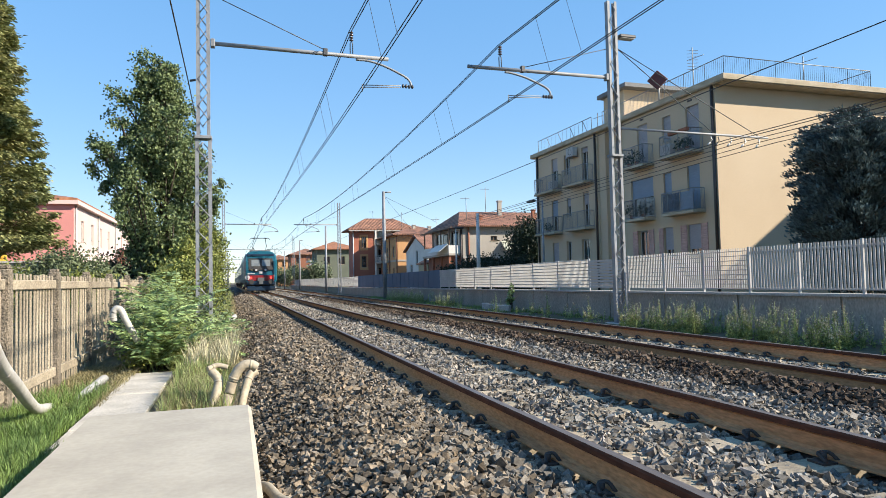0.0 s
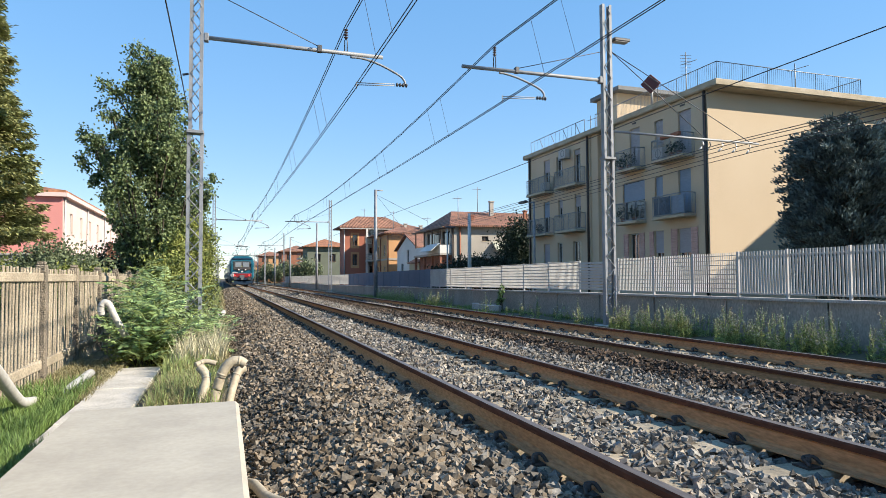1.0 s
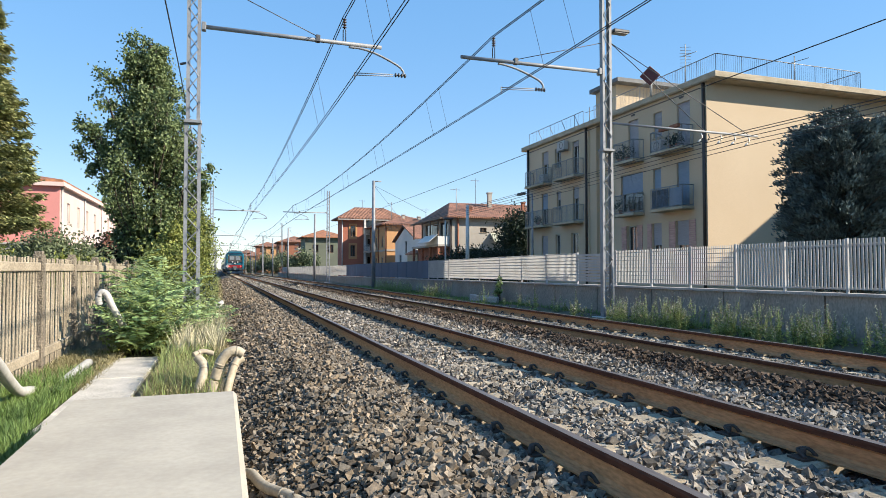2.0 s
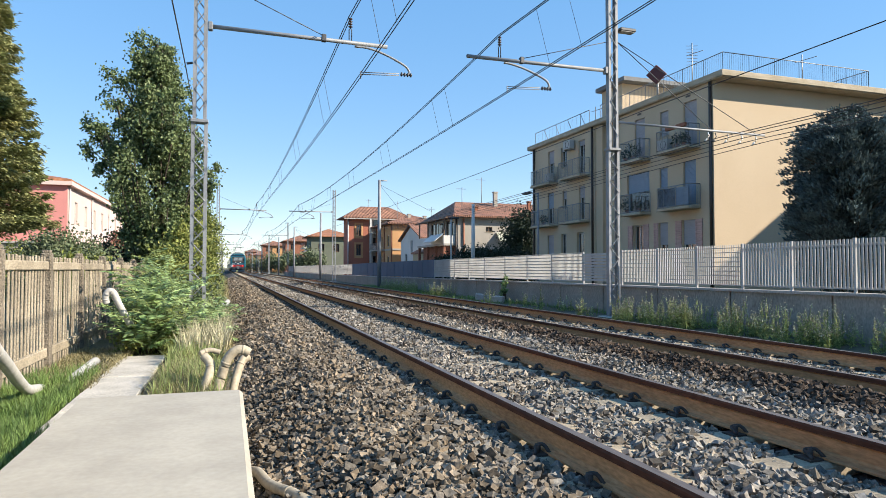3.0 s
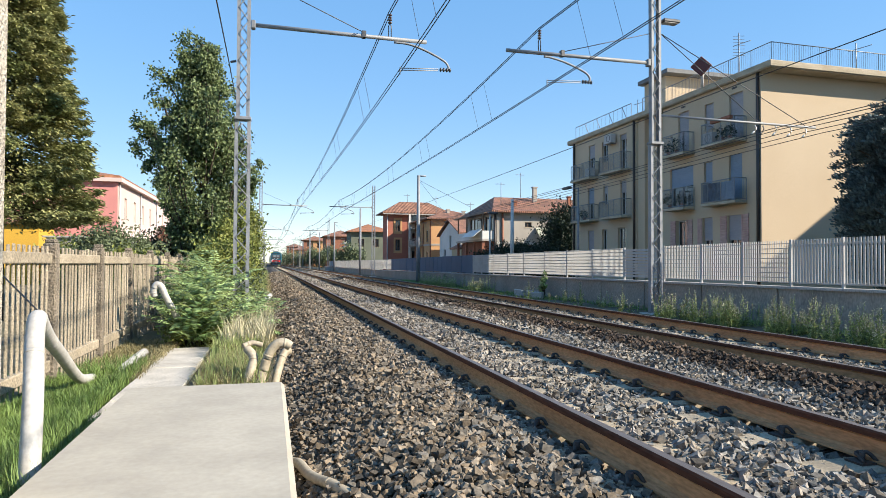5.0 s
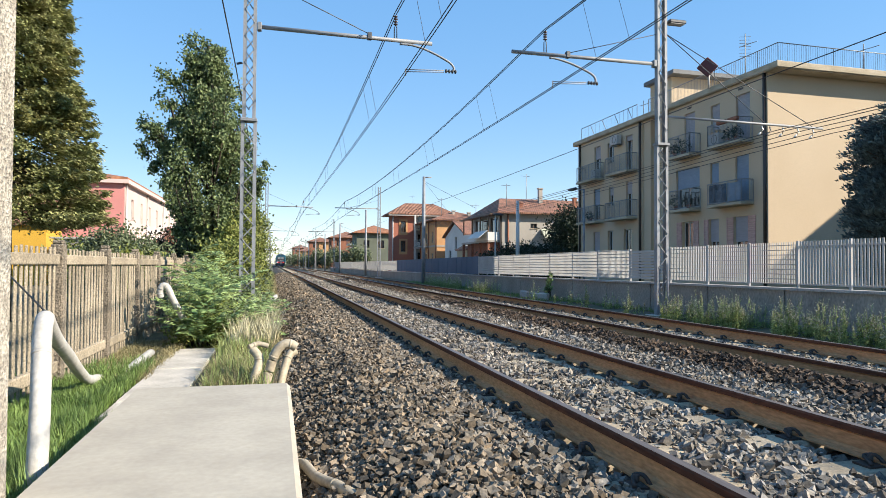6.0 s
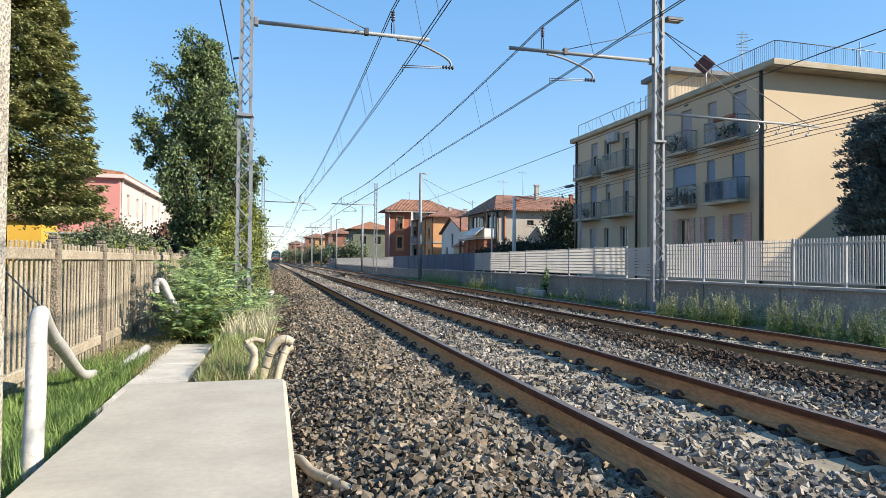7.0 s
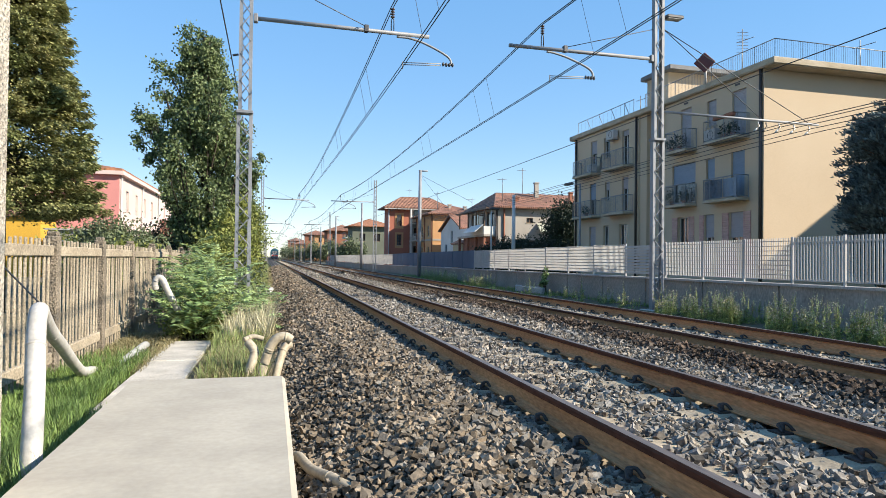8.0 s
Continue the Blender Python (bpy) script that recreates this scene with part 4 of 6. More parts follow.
# ---- buildings ----
def pierced(axis, at, u0, u1, z0, z1, holes, thick):
    """A wall across u (y if axis is 'x', else x) with holes (u0, u1, z0, z1) cut through it; faces the negative axis."""
    us = sorted({u0, u1, *[h[0] for h in holes], *[h[1] for h in holes]})
    zs = sorted({z0, z1, *[h[2] for h in holes], *[h[3] for h in holes]})
    bm = bmesh.new()
    cache = {}

    def vert(u, d, z):
        key = (round(u, 4), d, round(z, 4))
        if key not in cache:
            cache[key] = bm.verts.new((at + d * thick, u, z) if axis == "x" else (u, at + d * thick, z))
        return cache[key]

    def solid(i, j):
        if not (0 <= i < len(us) - 1 and 0 <= j < len(zs) - 1):
            return False
        cu, cz = (us[i] + us[i + 1]) / 2, (zs[j] + zs[j + 1]) / 2
        return not any(h[0] < cu < h[1] and h[2] < cz < h[3] for h in holes)

    for i in range(len(us) - 1):
        for j in range(len(zs) - 1):
            if not solid(i, j):
                continue
            a, b, c, d = us[i], us[i + 1], zs[j], zs[j + 1]
            for k in (0, 1):
                bm.faces.new([vert(a, k, c), vert(b, k, c), vert(b, k, d), vert(a, k, d)])
            for ok, (p, q) in ((solid(i - 1, j), ((a, c), (a, d))), (solid(i + 1, j), ((b, c), (b, d))), (solid(i, j - 1), ((a, c), (b, c))), (solid(i, j + 1), ((a, d), (b, d)))):
                if not ok:
                    bm.faces.new([vert(p[0], 0, p[1]), vert(q[0], 0, q[1]), vert(q[0], 1, q[1]), vert(p[0], 1, p[1])])
    bmesh.ops.recalc_face_normals(bm, faces=bm.faces[:])
    return bm


def window(parent, axis, at, u0, u1, z0, z1, blind=None, drop=1.0, shutters="", frame_m=None, sill=True, deep=0.14, blind_m=None):
    """A window set into a pierced wall: frame, panes, a roller blind let down by drop, and swung-back shutters."""
    def b(d0, d1, a0, a1, c0, c1):
        return (at + d0, at + d1, a0, a1, c0, c1) if axis == "x" else (a0, a1, at + d0, at + d1, c0, c1)
    frame_m = frame_m or M["frame"]
    w = part("window", boxes(b(deep, deep + 0.05, u0, u0 + 0.06, z0, z1), b(deep, deep + 0.05, u1 - 0.06, u1, z0, z1),
                             b(deep, deep + 0.05, u0 + 0.06, u1 - 0.06, z0, z0 + 0.06), b(deep, deep + 0.05, u0 + 0.06, u1 - 0.06, z1 - 0.06, z1),
                             b(deep, deep + 0.05, (u0 + u1) / 2 - 0.03, (u0 + u1) / 2 + 0.03, z0 + 0.06, z1 - 0.06)), frame_m, parent)
    part("pane", boxes(b(deep + 0.02, deep + 0.035, u0 + 0.06, u1 - 0.06, z0 + 0.06, z1 - 0.06)), M["glass"], w)
    if blind:
        zb = z1 - (z1 - z0) * drop
        specs = []
        n = max(2, int((z1 - zb) / 0.055))
        for k in range(n):
            s = (z1 - zb) / n
            specs.append(b(deep - 0.05, deep - 0.03, u0 + 0.01, u1 - 0.01, zb + k * s + 0.006, zb + (k + 1) * s))
        specs.append(b(deep - 0.034, deep - 0.026, u0 + 0.01, u1 - 0.01, zb, z1))
        part("roller_blind", boxes(*specs), blind, w)
    if sill:
        part("sill", boxes(b(-0.06, deep, u0 - 0.06, u1 + 0.06, z0 - 0.05, z0 + 0.004)), M["cream"], w)
    for s in shutters:
        hw = (u1 - u0) / 2
        a0, a1 = (u1 + 0.03, u1 + hw) if s == "+" else (u0 - hw, u0 - 0.03)
        specs = [b(-0.05, -0.012, a0, a0 + 0.05, z0, z1), b(-0.05, -0.012, a1 - 0.05, a1, z0, z1)]
        n = 16
        for k in range(n):
            specs.append(b(-0.042, -0.018, a0 + 0.05, a1 - 0.05, z0 + (z1 - z0) * k / n, z0 + (z1 - z0) * (k + 0.8) / n))
        part("shutter", boxes(*specs), M["shutter"], w, "pink louvred shutter")
    return w


def railing(parent, pts, h, m, name="railing", spacing=0.11):
    """A bar railing along plan points (x, y, z)."""
    bm = bmesh.new()
    for p, q in zip(pts, pts[1:]):
        p, q = Vector(p), Vector(q)
        d = q - p
        n = max(2, round(d.length / spacing))
        up = Vector((0, 0, h))
        tube(bm, [p + up, q + up], 0.022, 5)
        tube(bm, [p + Vector((0, 0, 0.08)), q + Vector((0, 0, 0.08))], 0.014, 4)
        for k in range(n + 1):
            big = k % 12 == 0 or k == n
            a = p + d * k / n
            tube(bm, [a, a + up], 0.02 if big else 0.007, 4)
    return part(name, bm, m, parent)


def make_apartments():
    t = thing("apartment_building", "three-storey yellow rendered apartment block with balconies and a roof terrace", "apartment building")
    X, Y0, Y1, Zs, Zr = 20.3, 23.12, 41.0, -0.4, 9.28
    openings = []   # (y0, y1, z0, z1, blind, drop, shutters)
    gb, bb = M["blind"], M["blueblind"]
    ow = [(28.06, 28.94, 6.66, 8.75, gb, 1.0, ""), (26.18, 26.84, 7.45, 8.7, gb, 1.0, ""), (24.18, 25.09, 6.66, 8.75, gb, 1.0, ""),
          (27.72, 29.64, 3.92, 5.95, bb, 0.5, ""), (26.28, 26.90, 4.75, 5.9, bb, 1.0, ""), (24.27, 25.14, 3.92, 5.98, bb, 1.0, ""),
          (28.23, 29.12, 1.75, 3.22, gb, 0.0, "+-"), (26.29, 27.0, 1.75, 3.22, gb, 0.75, "+"), (24.32, 25.24, 1.75, 3.22, gb, 0.78, "+-"),
          (37.79, 38.64, 6.66, 8.75, gb, 0.4, ""), (36.13, 36.91, 7.4, 8.7, gb, 0.2, ""), (33.95, 34.71, 6.66, 8.75, gb, 0.15, ""),
          (37.89, 38.74, 3.92, 5.95, bb, 0.5, ""), (36.15, 36.72, 4.7, 5.9, gb, 0.45, ""), (33.97, 34.67, 3.92, 5.95, gb, 0.35, ""),
          (37.92, 38.77, 1.5, 3.15, gb, 1.0, ""), (36.25, 36.89, 1.2, 3.15, gb, 0.0, ""), (34.06, 34.96, 1.2, 3.15, gb, 0.0, "")]
    part("wall", pierced("x", X, Y0, 30.3, Zs, Zr, [o[:4] for o in ow if o[1] < 30.3], 0.32), M["yellow"], t, "yellow rendered front wall")
    part("wall", pierced("x", X, 32.9, Y1, Zs, Zr, [o[:4] for o in ow if o[0] > 32.9], 0.32), M["yellow"], t, "yellow rendered front wall")
    part("wall", boxes((X + 0.5, X + 0.75, 30.3, 32.9, Zs, Zr), (X + 0.1, X + 0.5, 32.2, 32.9, Zs, Zr)), M["yellow"], t, "yellow rendered stair recess")
    side = [(27.6, 28.2, 7.9, 8.7)]
    part("wall", pierced("y", Y0, X + 0.32, 36.0, Zs, Zr, side, 0.32), M["yellow"], t, "sunlit yellow rendered end wall")
    window(t, "y", Y0, *side[0], blind=gb, drop=0.0)
    part("wall", boxes((X + 0.32, 36.0, Y1 - 0.32, Y1, Zs, Zr), (35.7, 36.0, Y0 + 0.32, Y1 - 0.32, Zs, Zr)), M["yellow"], t)
    part("floor_slab", boxes((X + 0.8, 35.6, Y0 + 0.4, Y1 - 0.4, 3.6, 3.75)), M["cap"], t)
    part("floor_slab", boxes((X + 0.8, 35.6, Y0 + 0.4, Y1 - 0.4, 6.4, 6.55)), M["cap"], t)
    for o in ow:
        window(t, "x", X, *o[:4], blind=o[4] if o[5] > 0 else None, drop=o[5], shutters=o[6], sill=o[2] not in (6.66, 3.92))
    # roof slab with its overhang and worn fascia
    part("roof", boxes((X - 0.2, 36.6, Y0 - 0.78, Y1 + 0.45, 9.30, 9.57), bevel=0.02), M["cream"], t, "flat overhanging roof with a stained edge")
    part("soffit", boxes((X - 0.16, 36.4, Y0 - 0.72, Y1 + 0.4, 9.27, 9.299)), M["cream"], t)
    railing(t, [(X + 0.1, Y1 - 0.3, 9.57), (X + 0.1, 33.6, 9.57)], 0.85, M["railing"], "terrace_railing", 0.5)
    railing(t, [(X + 0.1, 32.4, 9.57), (X + 0.1, Y0 - 0.5, 9.57), (29.0, Y0 - 0.5, 9.57), (29.0, Y0 + 2.5, 9.57)], 0.85, M["railing"], "terrace_railing", 0.12)
    for y in (34.6, 36.2, 37.8, 39.4):
        part("railing_strut", bars([(X + 0.1, y, 10.4), (X + 0.55, y + 0.1, 9.575)], r=0.02, sides=5), M["railing"], t)
    # stair tower
    tower = part("stair_tower", boxes((22.3, 26.8, 33.0, 35.2, 9.571, 12.05)), M["yellow"], t, "yellow stair tower on the roof")
    part("tower_roof", boxes((22.0, 27.2, 32.4, 35.5, 12.06, 12.32), bevel=0.02), M["t_roof"], tower)
    part("terrace_wall", boxes((22.3, 27.4, 32.5, 32.7, 9.571, 10.5)), M["yellow"], tower)
    # drainpipes
    for y in (Y0 + 0.12, 30.42, 33.05, Y1 - 0.35):
        part("drainpipe", tube(bmesh.new(), [(X - 0.07, y, Zs), (X - 0.07, y, 9.26)], 0.07, 8), M["pipe"], t)
    for y, z in ((24.75, 9.0), (28.5, 9.0)):
        part("wall_vent", boxes((X - 0.015, X + 0.0, y - 0.16, y + 0.16, z - 0.04, z + 0.05)), M["pipe"], t)
    # balconies
    for y0, y1, z, cloth in ((23.95, 26.3, 6.55, None), (27.6, 29.4, 6.55, None), (23.95, 26.3, 3.8, "tarp"), (27.6, 29.4, 3.8, None),
                             (33.4, 36.1, 6.55, None), (33.4, 36.1, 3.8, None), (37.3, 40.0, 6.55, None), (37.3, 40.0, 3.8, None)):
        d = 0.68
        b = part("balcony", boxes((X - d, X - 0.003, y0, y1, z - 0.12, z + 0.02), bevel=0.015), M["cream"], t)
        railing(b, [(X - 0.02, y0 + 0.04, z), (X - d + 0.05, y0 + 0.04, z), (X - d + 0.05, y1 - 0.04, z), (X - 0.02, y1 - 0.04, z)], 1.0, M["railing"], "railing", 0.075)
        if cloth:
            part("screen", boxes((X - d + 0.07, X - d + 0.09, y0 + 1.05, y1 - 0.1, z + 0.1, z + 0.92)), M["tarp"], b, "dark patterned cloth screen")
            part("screen", boxes((X - d + 0.07, X - d + 0.085, y0 + 0.1, y0 + 1.0, z + 0.1, z + 0.9)), M["blueblind"], b, "blue cloth screen")
    for y in (24.35, 25.1):
        fb = thing("flower_box", "red-brown flower box hung on the balcony rail", "flower box", "flower boxes", at=(X - 0.72, y, 7.42))
        part("box", boxes((-0.1, 0.06, -0.3, 0.3, 0, 0.16), bevel=0.015), M["brickwall"], fb)
        part("hook", boxes((0.04, 0.10, -0.2, -0.17, 0.1, 0.175)), M["railing"], fb)
    # things on the balconies
    for y, z in ((37.75, 6.6), (26.0, 6.6)):
        ac = thing("air_conditioner", "white outdoor air-conditioning unit on the balcony", "air conditioner", "outdoor units", at=(X - 0.4, y, z))
        part("case", boxes((-0.15, 0.15, -0.4, 0.4, 0, 0.55), bevel=0.02), M["white"], ac)
        part("fan_grille", bars([(-0.155 + 0 * k, 0.2 * math.cos(k / 2) - 0.1, 0.28 + 0.2 * math.sin(k / 2)) for k in range(14)], r=0.012, sides=4), M["dark_steel"], ac)
    ac = thing("air_conditioner", "white outdoor air-conditioning unit on a wall bracket", "air conditioner", "outdoor units", at=(X - 0.26, 35.45, 8.35))
    part("case", boxes((-0.17, 0.17, -0.42, 0.42, 0, 0.55), bevel=0.02), M["white"], ac)
    part("fan_grille", bars([(-0.178, 0.2 * math.cos(k / 2) - 0.1, 0.28 + 0.2 * math.sin(k / 2)) for k in range(14)], r=0.015, sides=4), M["dark_steel"], ac)
    for s in (-1, 1):
        part("wall_bracket", boxes((-0.17, 0.255, 0.28 * s - 0.02, 0.28 * s + 0.02, -0.05, -0.001)), M["railing"], ac)
    rng = np.random.default_rng(8)
    for y, z, s in ((24.5, 6.65, 0.3), (28.4, 6.65, 0.42), (28.0, 3.9, 0.3), (29.0, 3.9, 0.35), (25.0, 6.65, 0.3), (38.4, 3.9, 0.3), (29.1, 6.65, 0.3)):
        pt = thing("potted_plant", "small leafy plant in a brown pot on the balcony", "potted plant", "balcony plants", at=(X - 0.45, y, z - 0.08))
        part("pot", tube(bmesh.new(), [(0, 0, 0), (0, 0, 0.2)], [0.09, 0.13], 10), M["brickwall"], pt)
        n = 140
        p = rnd(rng, n) * (s * rng.uniform(0.2, 1, (n, 1)) ** 0.5) + np.array([0, 0, 0.2 + s * 0.6])
        part("leaves", leaf_mesh("leaves", p, rnd(rng, n), rnd(rng, n), np.full(n, 0.13), np.full(n, 0.06), M["darkleaf"]), None, pt)
    for x, y, z, h in ((22.0, 26.5, 9.5, 2.8), (25.2, 22.9, 9.5, 1.4), (20.9, 33.7, 9.5, 1.2)):
        a = thing("roof_aerial", "thin metal television aerial on the flat roof", "aerial", "roof aerials", at=(x, y, z))
        part("mast", bars([(0, 0, 0), (0, 0, h)], r=0.025, sides=5), M["railing"], a)
        part("boom", bars([(-0.05, 0.35, h * 0.8), (0.05, -0.75, h * 0.78)], r=0.018, sides=5), M["railing"], a)
        if h > 2:
            part("elements", bars(*[[(-0.25, 0.1, h * 0.6 + 0.16 * k), (0.25, -0.1, h * 0.6 + 0.16 * k)] for k in range(7)], r=0.012, sides=4), M["railing"], a)
    s = thing("diamond_sign", "dark red diamond board on a white roof post", "sign", at=(20.05, 26.66, 9.5))
    part("post", bars([(0, 0, 0), (0, 0, 1.05)], r=0.05, sides=8), M["white"], s)
    bm = boxes((-0.04, 0.04, -0.35, 0.35, -0.35, 0.35), bevel=0.03)
    ob = part("board", bm, M["rustred"], s)
    ob.rotation_mode = "XYZ"
    ob.rotation_euler = (radians(45), 0, radians(53))
    ob.location = (-0.1, -0.05, 1.02)


def hip_roof(x0, x1, y0, y1, z0, rise, over, ridge_axis, gable=False, inset=None):
    """A tiled roof with thickness; ridge along 'x' or 'y'."""
    x0, x1, y0, y1 = x0 - over, x1 + over, y0 - over, y1 + over
    inset = 0.0 if gable else (inset or min(x1 - x0, y1 - y0) / 2)
    if ridge_axis == "x":
        r = [(x0 + inset, (y0 + y1) / 2), (x1 - inset, (y0 + y1) / 2)]
    else:
        r = [((x0 + x1) / 2, y0 + inset), ((x0 + x1) / 2, y1 - inset)]
    bm = bmesh.new()
    lo = [bm.verts.new((x, y, z0)) for x, y in ((x0, y0), (x1, y0), (x1, y1), (x0, y1))]
    mid = [bm.verts.new((v.co.x, v.co.y, z0 + 0.16)) for v in lo]
    top = [bm.verts.new((*p, z0 + 0.16 + rise)) for p in r]
    if gable:      # two sloping slabs, open towards the gable walls
        ridge = [bm.verts.new((*p, z0 + rise)) for p in r]
        pairs = ((0, 1, 1, 0), (2, 3, 0, 1)) if ridge_axis == "x" else ((1, 2, 1, 0), (3, 0, 0, 1))
        for a, b, c, d in pairs:
            lower, upper = (lo[a], lo[b], ridge[c], ridge[d]), (mid[a], mid[b], top[c], top[d])
            bm.faces.new(lower[::-1])
            bm.faces.new(upper)
            for i in (0, 1, 3):
                j = (i + 1) % 4
                bm.faces.new((lower[i], lower[j], upper[j], upper[i]))
        bmesh.ops.recalc_face_normals(bm, faces=bm.faces[:])
        return bm
    bm.faces.new(lo[::-1])
    for k in range(4):
        bm.faces.new((lo[k], lo[(k + 1) % 4], mid[(k + 1) % 4], mid[k]))
    if ridge_axis == "x":
        fs = ((mid[0], mid[1], top[1], top[0]), (mid[1], mid[2], top[1]), (mid[2], mid[3], top[0], top[1]), (mid[3], mid[0], top[0]))
    else:
        fs = ((mid[0], mid[1], top[0]), (mid[1], mid[2], top[1], top[0]), (mid[2], mid[3], top[1]), (mid[3], mid[0], top[0], top[1]))
    for f in fs:
        bm.faces.new(f)
    return bm


def house(label, x0, x1, y0, y1, eave, rise, wall_m, roof_m, ridge="x", gable=False, front=(), side=(), over=0.5, frame_m=None, z0=-0.4, blind=None, chimneys=(), name="house", inset=None):
    """A house with pierced front (facing the railway, -x) and end (facing -y) walls. Holes: (u0, u1, z0, z1)."""
    t = thing(name, label, "house", "houses beyond the wall")
    wx = part("wall", pierced("x", x0, y0, y1, z0, eave, list(front), 0.3), wall_m, t)
    wy = part("wall", pierced("y", y0, x0 + 0.3, x1, z0, eave, list(side), 0.3), wall_m, t)
    part("wall", boxes((x1 - 0.3, x1, y0 + 0.3, y1, z0, eave), (x0 + 0.3, x1 - 0.3, y1 - 0.3, y1, z0, eave)), wall_m, t)
    for h in front:
        window(t, "x", x0, *h, frame_m=frame_m, blind=blind, drop=0.4, deep=0.12)
    for h in side:
        window(t, "y", y0, *h, frame_m=frame_m, blind=blind, drop=0.4, deep=0.12)
    r = part("roof", hip_roof(x0, x1, y0, y1, eave, rise, over, ridge, gable, inset), roof_m, t, "red-brown clay tile roof")
    if gable:
        ends = (x0, x1 - 0.3) if ridge == "x" else (y0, y1 - 0.3)
        lo, hi = (y0, y1) if ridge == "x" else (x0, x1)
        for e in ends:
            bm = bmesh.new()
            vs = []
            for d in (0, 0.3):
                for u, z in ((lo, eave - 0.004), (hi, eave - 0.004), ((lo + hi) / 2, eave + rise * 0.93)):
                    vs.append(bm.verts.new((e + d, u, z) if ridge == "x" else (u, e + d, z)))
            for f in ((0, 1, 2), (5, 4, 3), (0, 3, 4, 1), (1, 4, 5, 2), (2, 5, 3, 0)):
                bm.faces.new([vs[i] for i in f])
            bmesh.ops.recalc_face_normals(bm, faces=bm.faces[:])
            part("gable", bm, wall_m, t)
    for cx, cy, ct in chimneys:
        c = part("chimney", boxes((cx - 0.2, cx + 0.2, cy - 0.2, cy + 0.2, eave, ct), (cx - 0.27, cx + 0.27, cy - 0.27, cy + 0.27, ct + 0.001, ct + 0.12)), M["offwhite"], t)
    return t


def make_houses():
    bf = M["brown_frame"]
    # white two-storey house with a broad tiled roof
    h = house("off-white two-storey house with a broad clay tile roof", 21.5, 44.0, 60, 70, 6.0, 1.9, M["offwhite"], M["roof_x"], "x", over=0.7, inset=2.2,
              front=[(61.2, 63.6, 4.3, 5.8), (64.4, 68.8, 4.3, 5.8)],
              side=[(27.6, 29.0, 5.0, 6.0), (24.5, 25.2, 4.6, 5.1), (30.4, 31.3, 3.2, 5.0), (24.0, 25.5, 1.0, 2.8)], frame_m=bf, chimneys=[(27.0, 63.5, 9.0)])
    part("awning", boxes((25.6, 28.4, -1.5, -0.02, 0, 0.05)), M["awning"], h, "striped green and cream awning").matrix_basis = pose(0, 60, 4.55, 40)
    part("awning", boxes((-1.2, -0.02, 60.4, 64.4, 0, 0.05)), M["chalk"], h, "white awning over the balcony").matrix_basis = pose(20.15, 0, 4.35, 0, -40, 0)
    b = part("balcony", boxes((20.1, 21.497, 60.2, 69.5, 3.2, 3.4)), M["offwhite"], h)
    part("parapet", boxes((20.1, 20.2, 60.2, 69.5, 3.4, 4.2), (20.2, 21.49, 60.2, 60.3, 3.4, 4.2)), M["chalk"], b)
    part("loggia_wall", boxes((20.75, 21.49, 60.6, 69.3, -0.4, 3.19)), M["brickwall"], h, "brick ground floor under the balcony")
    for y in (60.5, 63.2, 66.0, 69.2):
        part("pillar", boxes((20.15, 20.4, y - 0.12, y + 0.12, -0.4, 3.199)), M["brickwall"], h)
        part("balcony_post", boxes((20.2, 20.32, y - 0.06, y + 0.06, 4.2, 6.0)), M["brown_frame"], h)
    part("eave_beam", boxes((20.1, 20.35, 59.6, 70.4, 5.86, 5.99)), M["brown_frame"], h)
    part("drainpipe", bars([(21.38, 60.1, -0.4), (21.38, 60.1, 5.95)], r=0.1), M["pipe"], h)
    part("drainpipe", bars([(22.1, 59.9, -0.4), (22.1, 59.9, 5.95)], r=0.09), M["brickwall"], h)
    part("floor_band", boxes((21.5, 44.0, 59.95, 59.999, 2.9, 3.1)), M["cap"], h)
    for x, y, z in ((24.0, 61.5, 7.2), (30.5, 62.5, 8.0), (34.0, 61.8, 7.6)):
        part("chimney", boxes((x - 0.18, x + 0.18, y - 0.18, y + 0.18, 6.3, z), (x - 0.25, x + 0.25, y - 0.25, y + 0.25, z + 0.001, z + 0.1)), M["brickwall"], h)
    # small white house with a steep gable
    h = house("small white gabled house with a steep clay tile roof", 22.0, 30.0, 74.0, 84.0, 4.5, 1.9, M["chalk"], M["roof_x"], "x", gable=True, over=0.35,
              front=[(78.2, 79.2, 2.9, 4.49), (75.4, 76.3, 1.4, 2.8), (80.8, 82.0, 1.2, 2.8)], side=[(24, 25, 1.2, 2.6)], chimneys=[(26, 80, 7.3)])
    house("sand-coloured low annex beside the gabled house", 21.0, 21.9, 70.5, 74.5, 2.6, 0.4, M["sand"], M["roof_x"], "y", over=0.2)
    # orange two-storey house
    oh = house("orange rendered two-storey house with a clay tile hip roof", 21.3, 29.0, 86, 96, 7.0, 1.6, M["orange"], M["roof_x"], "x", over=0.8,
          front=[(88, 89, 4, 5.6), (92, 93, 4, 5.6), (88, 89, 1, 2.6), (92, 93, 1, 2.6)], side=[(23.2, 24.0, 4.0, 5.4), (25.4, 26.4, 4, 5.4), (23.2, 24.0, 1.0, 2.4)], chimneys=[(24.5, 89, 8.6), (26.5, 88, 8.3)])
    for y in (86.15, 90.5, 95.8):
        part("drainpipe", bars([(21.2, y, -0.4), (21.2, y, 6.95)], r=0.08), M["brickwall"], oh)
    part("string_course", boxes((21.22, 21.299, 86.0, 96.0, 3.4, 3.65), (21.3, 29.0, 85.92, 85.998, 3.4, 3.65)), M["offwhite"], oh)
